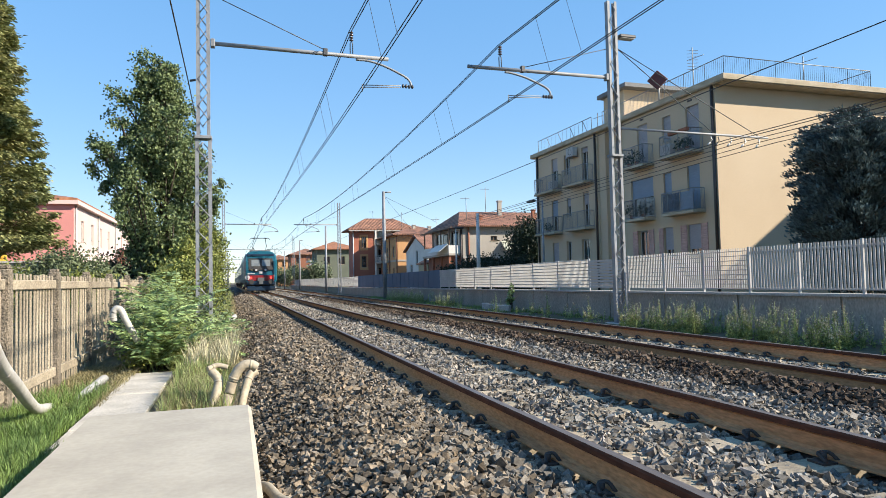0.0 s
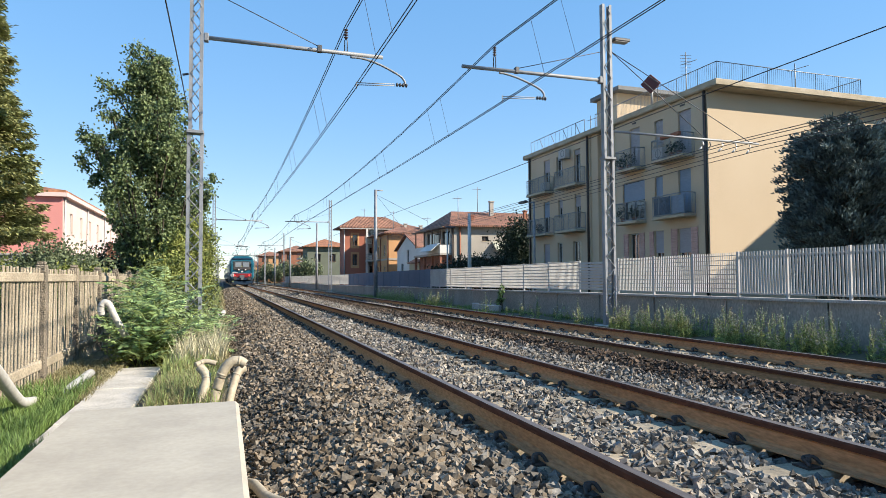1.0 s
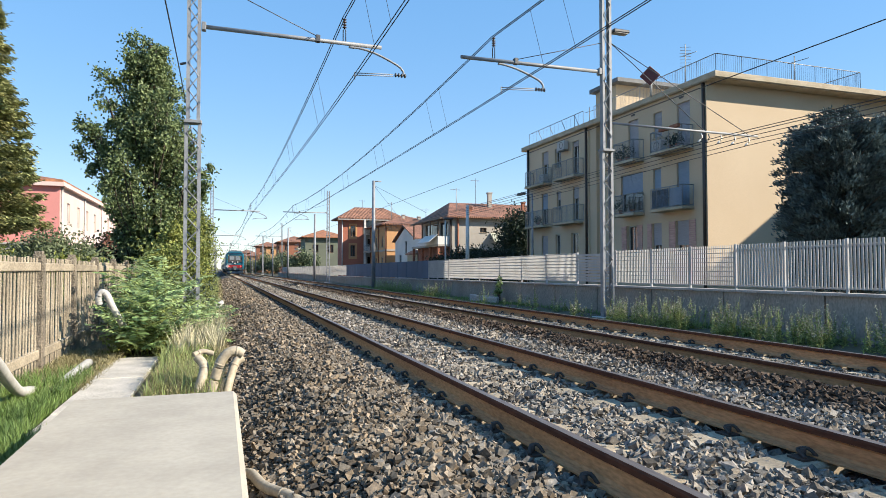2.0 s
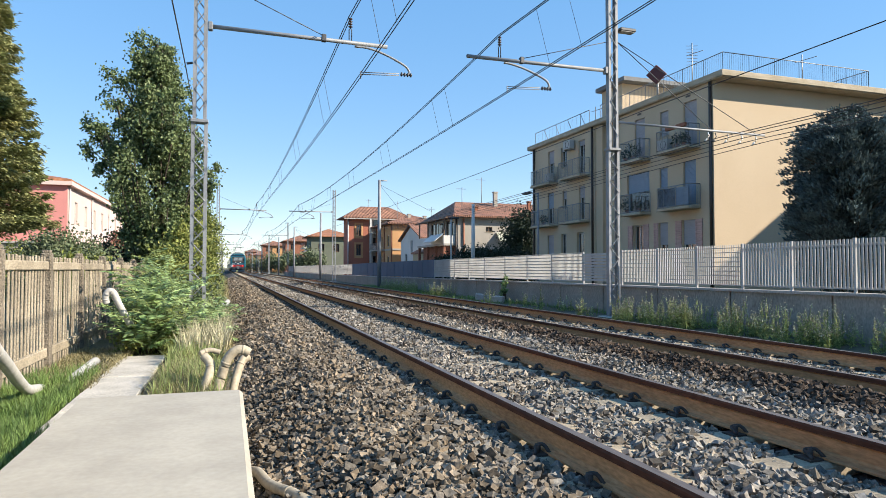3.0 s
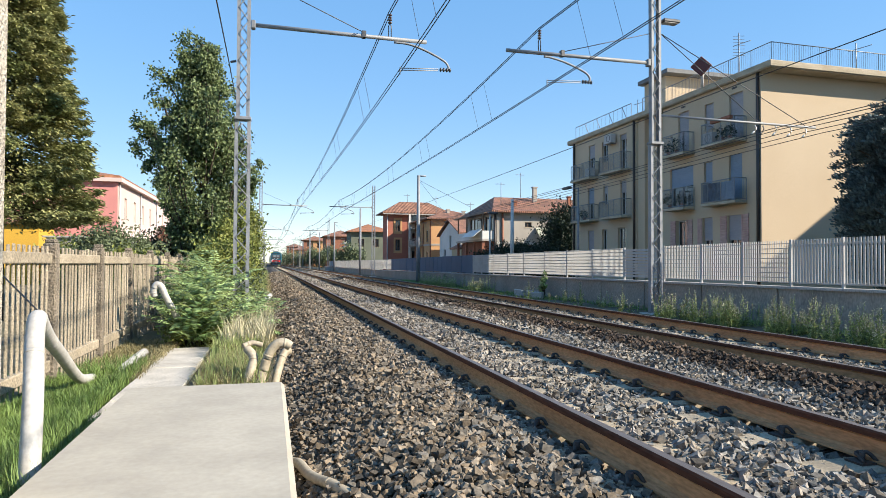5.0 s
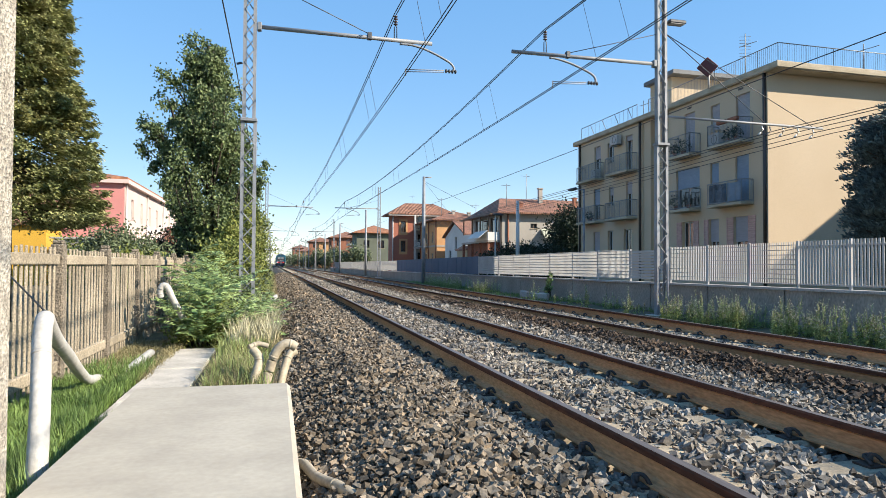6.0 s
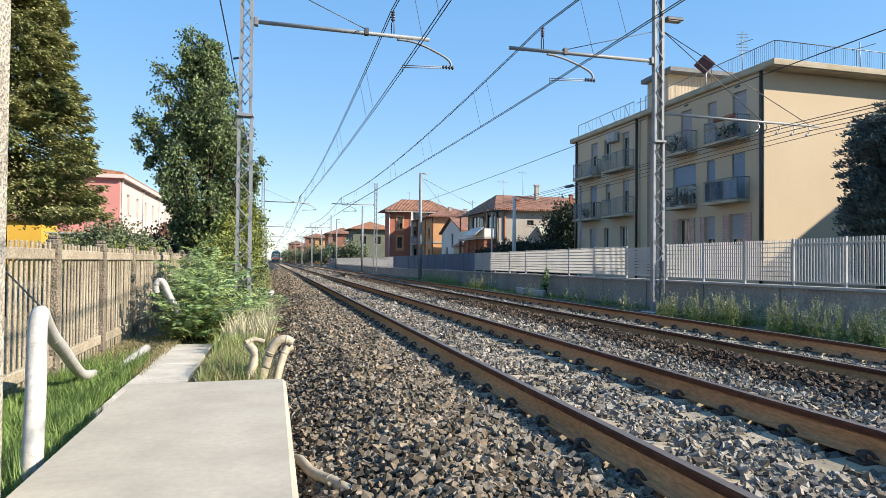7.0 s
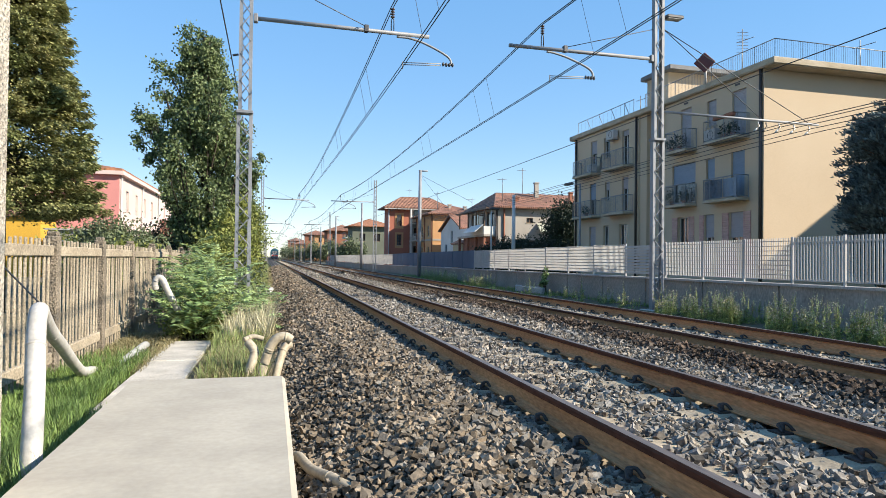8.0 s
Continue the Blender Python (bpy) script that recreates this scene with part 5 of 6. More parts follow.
    ob = part("balcony", boxes((20.2, 21.21, 90.9, 95.6, 3.45, 3.6)), M["offwhite"], oh)
    railing(ob, [(21.2, 91.0, 3.6), (20.25, 91.0, 3.6), (20.25, 95.5, 3.6), (21.2, 95.5, 3.6)], 0.95, M["railing"], "railing", 0.25)
    # red-brown block with orange window surrounds
    h = house("red-brown three-storey house with orange window surrounds", 17.4, 26.5, 98, 102.5, 8.6, 1.9, M["brown"], M["roof_x"], "x", over=1.0,
              side=[(18.6, 19.3, 5.9, 7.6), (18.6, 19.3, 2.9, 4.6), (22.5, 23.4, 5.6, 7.4), (22.5, 23.4, 2.6, 4.4)],
              frame_m=bf)
    for z0, z1 in ((5.5, 7.9), (2.5, 4.9)):
        part("surround", boxes((18.3, 18.55, 97.93, 97.99, z0, z1), (19.35, 19.6, 97.93, 97.99, z0, z1), (18.55, 19.35, 97.93, 97.99, z1 - 0.25, z1), (18.55, 19.35, 97.93, 97.99, z0, z0 + 0.35)), M["orange"], h)
    part("wall_panel", boxes((20.6, 25.4, 97.9, 97.985, -0.4, 8.5)), M["offwhite"], h)
    for z in (1.5, 4.3, 7.1):
        b = part("balcony", boxes((20.6, 25.2, 96.6, 97.89, z - 0.9, z - 0.72)), M["chalk"], h)
        railing(b, [(20.65, 96.66, z - 0.72), (25.15, 96.66, z - 0.72)], 0.95, M["railing"], "railing", 0.25)
        part("screen", boxes((20.7, 22.0, 96.72, 96.75, z - 0.6, z + 0.1)), M["chalk"], b)
        part("door", boxes((21.2, 22.2, 97.85, 97.899, z - 0.7, z + 1.3)), M["glass"], h, "dark balcony door")
        part("door", boxes((23.4, 24.4, 97.85, 97.899, z - 0.7, z + 1.3)), M["brown_frame"], h)
    for x in (20.55, 25.3):
        part("balcony_pillar", boxes((x - 0.12, x + 0.12, 96.6, 96.84, -0.4, 8.5)), M["chalk"], h)
    part("drainpipe", bars([(17.3, 97.9, -0.4), (17.3, 97.9, 8.5)], r=0.09), M["frame"], h)
    part("cornice", boxes((16.5, 27.4, 97.05, 97.2, 8.42, 8.598)), M["cap"], h)
    # olive house with an orange roof, and more beyond
    ol = house("olive house with an orange clay tile roof", 15.6, 23.5, 130, 138, 7.2, 1.7, M["olive"], M["roof_y"], "x", over=0.9, side=[(17, 18.2, 4.2, 5.8), (20, 21.2, 4.2, 5.8), (17, 18.2, 1.2, 2.8)], front=[(133, 134.5, 4.2, 5.8)], frame_m=bf)
    for z in (3.2, 6.0):
        ob = part("balcony", boxes((14.3, 15.597, 130.5, 137.5, z - 1.15, z - 0.95)), M["chalk"], ol)
        railing(ob, [(14.35, 130.6, z - 0.95), (14.35, 137.4, z - 0.95)], 1.0, M["railing"], "railing", 0.4)
    part("awning", boxes((-1.4, 0, 130.6, 137.0, 0, 0.06)), M["chalk"], ol, "white awning over the terrace").matrix_basis = pose(15.5, 0, 4.7, 0, -25, 0)
    rng = random.Random(11)
    for k, (x, y) in enumerate(((13.5, 165), (22, 172), (12.5, 200), (20, 212), (11.5, 238), (17.5, 250), (9.5, 285), (15, 300), (8, 340), (13, 352))):
        w = (M["brickwall"], M["offwhite"], M["orange"], M["sand"])[k % 4]
        e = rng.choice((6.4, 7.6, 9.0))
        house("distant two-storey house with a clay tile roof", x, x + 8, y, y + 10, e, 1.7, w, M["roof_x"], "x", over=0.7,
              side=[(x + 1.2, x + 2.2, e - 2.2, e - 0.7), (x + 4.6, x + 5.6, e - 2.2, e - 0.7), (x + 1.2, x + 2.2, e - 5.2, e - 3.7)], front=[(y + 3, y + 4.2, e - 2.2, e - 0.7)], frame_m=bf, blind=None)


def make_pink():
    x1, y0 = -10.55, 50.0
    t = thing("pink_building", "long pink and pale two-storey building with a clay tile roof", "building")
    holes = []
    for k in range(7):
        y = y0 + 2.4 + 3.4 * k
        holes += [(y, y + 0.9, 4.1, 5.7), (y, y + 0.9, 1.2, 2.8)]
    bm = pierced("x", x1, y0 + 0.3, y0 + 26, -0.5, 6.6, holes, -0.3)
    part("wall", bm, M["palepink"], t, "pale rendered long wall")
    for h in holes:
        w = part("window", boxes((x1 - 0.2, x1 - 0.16, h[0], h[1], h[2], h[3])), M["glass"], t)
        part("frame", boxes((x1 - 0.159, x1 - 0.12, h[0], h[0] + 0.08, h[2], h[3]), (x1 - 0.159, x1 - 0.12, h[1] - 0.08, h[1], h[2], h[3]), (x1 - 0.159, x1 - 0.12, h[0] + 0.08, h[1] - 0.08, h[3] - 0.08, h[3])), M["frame"], w)
    part("wall", boxes((-22, x1, y0, y0 + 0.299, -0.5, 6.6), (-22, -21.7, y0 + 0.3, y0 + 26, -0.5, 6.6), (-21.69, x1 - 0.31, y0 + 25.7, y0 + 26, -0.5, 6.6)), M["pink"], t, "pink rendered end wall")
    part("cornice", boxes((-22.3, x1 + 0.35, y0 - 0.35, y0 + 26.3, 6.6, 6.87)), M["palepink"], t)
    part("roof", hip_roof(-22, x1, y0, y0 + 26, 6.88, 1.35, 0.25, "y"), M["roof_y"], t, "clay tile hip roof")
    for y in (y0 + 0.5, y0 + 8.3, y0 + 16.2):
        part("drainpipe", bars([(x1 + 0.07, y, -0.5), (x1 + 0.07, y, 6.6)], r=0.06), M["frame"], t)
    s = thing("garden_shed", "white shed with a pale door beyond the fence", "shed")
    part("body", boxes((-13.0, -11.0, 43.5, 46.5, -0.5, 2.4)), M["offwhite"], s)
    part("roof", boxes((-13.2, -10.8, 43.3, 46.7, 2.4, 2.5)), M["cap"], s)
    part("door", boxes((-12.6, -11.7, 43.45, 43.497, -0.45, 1.9)), M["blueblind"], s)
    y = thing("yellow_house", "yellow rendered low house beyond the fence", "house")
    part("wall", boxes((-22.0, -14.2, 46.0, 49.0, -0.5, 3.3)), mat("deep_yellow", (0.72, 0.42, 0.05), (0.66, 0.38, 0.05), scale=0.5, rough=0.9), y)
    part("roof", hip_roof(-22, -14.2, 46, 49, 3.301, 0.7, 0.3, "x"), M["roof_x"], y)


def make_neighbour():
    """A plain house beside the apartment block, past the edge of the view; its gable throws the slanting shadow."""
    house("plain rendered house with a steep tiled gable roof", 30.2, 42.2, 9.0, 18.9, 7.05, 4.7, M["sand"], M["roof_y"], "y", gable=True, over=0.2)


def make_street_poles():
    t = thing("street_lamp", "street lamp with a flat dark head beside the apartment block", "street lamp", "street lamps", at=(18.0, 35.6, -0.3))
    part("post", tube(bmesh.new(), [(0, 0, 0), (0, 0, 5.9)], [0.08, 0.05], 8), M["galv"], t)
    part("arm", bars([(0, 0, 5.85), (-0.1, 1.1, 6.0)], r=0.03), M["galv"], t)
    part("lamp_head", boxes((-0.25, 0.05, 0.9, 1.75, 5.93, 6.08), bevel=0.04), M["dark_steel"], t)
    t = thing("street_lamp", "slim street lamp standing before the white house", "street lamp", "street lamps", at=(13.0, 37.5, -0.3))
    part("post", tube(bmesh.new(), [(0, 0, 0), (0, 0, 4.3)], [0.06, 0.045], 8), M["white"], t)
    part("lamp_head", boxes((-0.1, 0.5, -0.12, 0.12, 4.3, 4.42), bevel=0.03), M["dark_steel"], t)
    t = thing("utility_pole", "pale round utility pole in front of the white house", "pole", at=(15.0, 38.9, -0.3))
    part("shaft", tube(bmesh.new(), [(0, 0, 0), (0, 0, 5.4)], [0.14, 0.10], 10), M["chalk"], t)
    for x, y, z, h in ((26.0, 64.9, 8.2, 2.6), (22.5, 61.5, 7.4, 1.8), (23.5, 75, 6.0, 2.4), (23.0, 90, 8.0, 2.6), (21.5, 103, 10.2, 2.0)):
        a = thing("roof_aerial", "thin television aerial on a tiled roof", "aerial", "house aerials", at=(x, y, z))
        part("mast", bars([(0, 0, -0.6), (0, 0, h)], r=0.035, sides=5), M["railing"], a)
        part("boom", bars([(-0.6, 0, h * 0.9), (0.4, 0, h * 0.9)], r=0.025, sides=4), M["railing"], a)


# ---- train ----
def body_mesh(length, w, z0, z1, nose=0.0):
    """Carriage body: rounded roof shoulders, swept along y, the near end raked by nose."""
    h = w / 2
    prof = [(-h + 0.08, z0), (-h, z0 + 0.25), (-h, z1 - 0.9), (-h + 0.10, z1 - 0.42), (-h + 0.38, z1 - 0.12), (-h + 0.8, z1), (h - 0.8, z1), (h - 0.38, z1 - 0.12), (h - 0.10, z1 - 0.42), (h, z1 - 0.9), (h, z0 + 0.25), (h - 0.08, z0)]
    bm = bmesh.new()
    rings = []
    for y, s in ((0.0, 0.90), (0.35, 0.985), (0.8, 1.0), (length - 0.3, 1.0), (length, 0.94)):
        ring = []
        for x, z in prof:
            rake = nose * max(0.0, (z - (z0 + 1.2)) / (z1 - z0 - 1.2)) if y < 0.5 else 0
            ring.append(bm.verts.new((x * s, y + rake * (1 - y / 0.8), z0 + (z - z0) * (0.985 if s < 0.95 else 1))))
        rings.append(ring)
    n = len(prof)
    for a, b in zip(rings, rings[1:]):
        for k in range(n):
            bm.faces.new((a[k], a[(k + 1) % n], b[(k + 1) % n], b[k]))
    bm.faces.new(rings[0])
    bm.faces.new(rings[-1][::-1])
    bmesh.ops.recalc_face_normals(bm, faces=bm.faces[:])
    return bm


def bogie(parent, y):
    b = part("bogie", boxes((-1.15, -1.0, y - 1.7, y + 1.7, 0.45, 0.8), (1.0, 1.15, y - 1.7, y + 1.7, 0.45, 0.8), (-1.0, 1.0, y - 0.4, y + 0.4, 0.4, 0.7)), M["t_dark"], parent)
    for dy in (-1.3, 1.3):
        for s in (-1, 1):
            part("wheel", tube(bmesh.new(), [(s * 0.68, y + dy, 0.46), (s * 0.82, y + dy, 0.46)], 0.46, 20), M["t_dark"], b)


def make_loco():
    t = thing("locomotive", "teal electric locomotive with a red front band and red tail lamps", "locomotive")
    part("body", body_mesh(15.6, 3.05, 0.95, 3.95, 0.5), M["t_green"], t, "teal painted body")
    part("roof_cap", boxes((-0.95, 0.95, 0.62, 15.2, 3.9, 4.0), bevel=0.03), M["t_roof"], t, "dark grey roof")
    part("underframe", boxes((-1.35, 1.35, 0.3, 15.3, 0.62, 0.96)), M["t_dark"], t)
    part("buffer_beam", boxes((-1.3, 1.3, -0.06, 0.25, 0.72, 1.06), bevel=0.02), M["t_navy"], t)
    part("front_band", boxes((-1.18, 1.18, -0.045, 0.3, 1.09, 1.62), bevel=0.03), M["t_red"], t, "red front band")
    part("windscreen_mask", boxes((-1.12, 1.12, -0.05, 0.0, -0.66, 0.5), bevel=0.04), M["t_dark"], t, "black windscreen surround").matrix_basis = pose(0, 0.22, 2.74, -14, 0, 0)
    part("visor", boxes((-1.25, 1.25, 0.32, 0.9, 3.42, 3.66), bevel=0.06), M["t_navy"], t, "dark blue brow over the windscreen")
    for s in (-1, 1):
        part("windscreen", boxes((min(s * 0.1, s * 0.86), max(s * 0.1, s * 0.86), -0.07, -0.04, -0.28, 0.36), bevel=0.02), M["t_glass"], t).matrix_basis = pose(0, 0.22, 2.74, -14, 0, 0)
        part("cheek", boxes((min(s * 1.14, s * 1.40), max(s * 1.14, s * 1.40), 0.0, 0.25, 1.1, 3.0), bevel=0.05), M["t_green"], t)
        part("headlamp", tube(bmesh.new(), [(s * 0.42, -0.08, 2.12), (s * 0.42, 0.0, 2.12)], 0.1, 12), M["t_white"], t, "unlit round headlamp")
        part("tail_lamp", tube(bmesh.new(), [(s * 0.92, -0.075, 1.38), (s * 0.92, -0.03, 1.38)], 0.11, 12), M["tail"], t, "lit red tail lamp")
        part("lamp_housing", boxes((s * 0.42 - 0.2, s * 0.42 + 0.2, -0.03, 0.1, 1.96, 2.28), bevel=0.02), M["t_dark"], t)
        bf = part("buffer", tube(bmesh.new(), [(s * 0.88, -0.45, 1.0), (s * 0.88, -0.1, 1.0)], 0.09, 10), M["t_dark"], t)
        part("buffer_head", tube(bmesh.new(), [(s * 0.88, -0.5, 1.0), (s * 0.88, -0.44, 1.0)], [0.22, 0.24], 16), M["t_dark"], bf)
        part("handrail", bars([(s * 1.2, -0.12, 1.1), (s * 1.2, -0.12, 1.7)], r=0.03), M["t_grey"], t)
        part("side_window", boxes((min(s * 1.47, s * 1.49), max(s * 1.47, s * 1.49), 1.0, 1.9, 2.3, 3.1)), M["t_glass"], t)
    part("coupling", boxes((-0.16, 0.16, -0.35, 0.0, 0.78, 1.1), (-0.3, 0.3, -0.14, -0.06, 1.05, 1.4)), M["t_grey"], t)
    part("snow_plough", boxes((-1.3, 1.3, -0.12, 0.05, 0.16, 0.6), bevel=0.04), M["t_navy"], t)
    part("step", boxes((-1.35, -0.95, -0.2, 0.1, 0.3, 0.36), (0.95, 1.35, -0.2, 0.1, 0.3, 0.36)), M["t_dark"], t)
    part("emblem", boxes((-0.14, 0.14, -0.02, 0.02, 1.78, 1.98)), M["t_white"], t, "pale plain emblem plate")
    part("round_plate", tube(bmesh.new(), [(-1.22, -0.06, 1.40), (-1.22, 0.1, 1.40)], 0.23, 16), M["t_white"], t, "pale round plate")
    part("name_bar", boxes((-1.2, -0.55, -0.015, 0.05, 1.72, 1.83)), M["t_white"], t)
    part("roof_gear", boxes((-0.8, 0.8, 1.2, 14.5, 4.001, 4.06), (-0.5, 0.5, 6.0, 9.5, 3.98, 4.3), (-0.9, -0.6, 1.5, 5, 3.9, 4.12), (0.6, 0.9, 1.5, 5, 3.9, 4.12)), M["t_roof"], t)
    pan = part("pantograph", bars([(-0.45, 1.6, 4.0), (-0.7, 3.2, 4.55), (-0.5, 1.9, 5.2), (-0.75, 1.9, 5.28)], [(0.45, 1.6, 4.0), (0.7, 3.2, 4.55), (0.5, 1.9, 5.2), (0.75, 1.9, 5.28)], r=0.035), M["t_dark"], t)
    part("contact_strip", bars([(-0.95, 1.9, 5.14), (-0.75, 1.9, 5.28), (0.75, 1.9, 5.28), (0.95, 1.9, 5.14)], [(-0.7, 2.15, 5.28), (0.7, 2.15, 5.28)], r=0.035), M["t_dark"], pan)
    part("base_frame", bars([(-0.6, 1.4, 3.98), (-0.6, 3.6, 3.98), (0.6, 3.6, 3.98), (0.6, 1.4, 3.98), (-0.6, 1.4, 3.98)], r=0.04), M["t_dark"], pan)
    for y in (3.2, 12.2):
        bogie(t, y)
    return t


def make_coach(k):
    t = thing("coach", "grey and teal passenger coach behind the locomotive", "railway coach", "coaches of the train")
    part("body", body_mesh(25.8, 2.82, 0.95, 3.95), M["t_grey"], t)
    part("lower_band", boxes((-1.42, 1.42, 0.4, 25.4, 1.0, 1.5)), M["t_green"], t)
    for s in (-1, 1):
        for j in range(11):
            y = 2.2 + j * 2.0
            part("window", boxes((min(s * 1.40, s * 1.425), max(s * 1.40, s * 1.425), y, y + 1.4, 2.05, 3.0)), M["t_glass"], t)
    for y in (3.5, 22.3):
        bogie(t, y)
    return t

# ---- plants ----
def limb_tree(t, trunk, limbs, r0):
    """Tapered trunk and limbs as one mesh."""
    bm = bmesh.new()
    tube(bm, spline(trunk, 5), list(np.linspace(r0, r0 * 0.25, 5 * (len(trunk) - 1) + 1)), 8)
    for pts, r in limbs:
        p = spline(pts, 4)
        tube(bm, p, list(np.linspace(r, r * 0.25, len(p))), 5)
    part("trunk", bm, M["bark"], t)


def cloud(rng, centres, radii, per, spread=0.55):
    """Leaf places around twig centres."""
    n = len(centres)
    idx = np.repeat(np.arange(n), per)
    p = centres[idx] + rng.normal(size=(n * per, 3)) * (radii[idx] * spread)[:, None]
    return p, idx


POPLAR_TIPS = ((-0.9, 0.3, 10.0), (-0.85, 0, 9.4), (-0.2, 0.2, 9.7), (-0.1, -0.2, 9.2), (-2.35, 0.2, 6.85), (-2.1, -0.3, 6.5), (-2.3, 0.3, 5.8), (-1.9, 0, 5.3), (-1.6, 0, 8.6), (1.95, 0, 5.3), (1.8, 0.2, 4.3), (2.0, 0, 3.4), (1.6, 0, 6.4), (1.3, 0, 7.3), (1.9, -0.3, 4.8))


def make_poplar():
    rng = np.random.default_rng(21)
    x, y, h = -2.5, 26.0, 10.0
    t = thing("poplar_tree", "tall upright dark green poplar beyond the concrete fence", "tree", at=(x, y, -0.5))
    env = lambda z: np.interp(z, [1.2, 2.2, 3.6, 5.5, 7.0, 8.4, 9.2, 9.8], [0.9, 1.5, 1.95, 2.2, 1.95, 1.5, 1.0, 0.4])
    limbs, C, Rr = [], [], []
    for k in range(84):
        a = rng.uniform(0, math.tau)
        zt = rng.uniform(2.4, 9.7)
        reach = env(zt) * rng.uniform(0.45, 1.12) * (0.86 - 0.1 * math.cos(a + 1.2))
        tip = np.array([math.cos(a) * reach - 0.07 * max(0.0, zt - 5.0), math.sin(a) * reach, zt])
        root = np.array([0, 0, max(0.7, zt - reach * 1.6 - 0.8)])
        mid = root * 0.45 + tip * 0.55 + np.array([math.cos(a), math.sin(a), -0.4]) * 0.15 * reach
        if k < len(POPLAR_TIPS):      # two leading tops and a few stray boughs
            tip = np.array(POPLAR_TIPS[k])
            root = np.array([tip[0] * 0.15, tip[1] * 0.2, tip[2] - 2.6])
            mid = (root + tip) / 2 + np.array([0, 0, 0.25])
        limbs.append(([tuple(root), tuple(mid), tuple(tip)], 0.05))
        for f in np.linspace(0.35, 1.0, 7):
            q = (1 - f) ** 2 * root + 2 * f * (1 - f) * mid + f * f * tip
            C.append(q + rng.normal(size=3) * 0.16)
            Rr.append(rng.uniform(0.22, 0.42) * (1.1 - 0.35 * f))
    limb_tree(t, [(0, 0, 0), (0.1, 0, 3), (0.0, 0.1, 6.5), (-0.1, 0, 9.8)], limbs, 0.17)
    p, idx = cloud(rng, np.array(C), np.array(Rr), 84, 0.52)
    n = len(p)
    ax = rnd(rng, n) + np.array([0, 0, -0.5])
    part("crown", leaf_mesh("crown", p, ax, rnd(rng, n), rng.uniform(0.085, 0.135, n), rng.uniform(0.08, 0.12, n), M["poplar"]), None, t)


def make_cone_tree():
    rng = np.random.default_rng(22)
    t = thing("conical_tree", "broad conical tree with dense dull olive leaves beyond the fence", "tree", at=(-6.55, 18.2, -0.5))
    H = 13.0
    limbs, C, Rr = [], [], []
    for k in range(680):
        z = 2.5 + (H - 2.95) * rng.random() ** 1.3
        z = round(z / 0.36) * 0.36 + rng.normal() * 0.09      # boughs in tiers
        R = 2.45 * max(0.03, 1 - (z - 1.6) / (H - 1.2)) ** 0.95 * rng.choice((0.84, 0.93, 1.0, 1.05))
        a = rng.uniform(0, math.tau)
        d = np.array([math.cos(a), math.sin(a), 0])
        root = np.array([0, 0, z + 0.25])
        mid = d * R * 0.6 + np.array([0, 0, z - 0.12])
        tip = d * R + np.array([0, 0, z + 0.06])
        if k < 90:
            limbs.append(([tuple(root), tuple(mid), tuple(tip)], 0.035))
        for f in (0.5, 0.64, 0.76, 0.86, 0.94, 1.0):
            q = (1 - f) ** 2 * root + 2 * f * (1 - f) * mid + f * f * tip
            C.append(q + np.array([-d[1], d[0], 0]) * rng.normal() * 0.2 * (1.15 - f))
            Rr.append(0.42 * (1.08 - f) + 0.055)
    limb_tree(t, [(0, 0, 0), (0, 0, 4), (0, 0, 8), (0, 0, 12.7)], limbs, 0.2)
    C, Rr = np.array(C), np.array(Rr)
    p, idx = cloud(rng, C, Rr, 44, 0.8)
    p[:, 2] = C[idx, 2] + (p[:, 2] - C[idx, 2]) * 0.5
    n = len(p)
    out = p * np.array([1, 1, 0])
    ax = out / (np.linalg.norm(out, axis=1, keepdims=True) + 1e-6) + rnd(rng, n) * 0.55 + np.array([0, 0, -0.25])
    part("crown", leaf_mesh("crown", p, ax, np.tile([0.0, 0, 1], (n, 1)) + rnd(rng, n) * 0.5, rng.uniform(0.08, 0.14, n), rng.uniform(0.05, 0.085, n), M["linden"]), None, t)


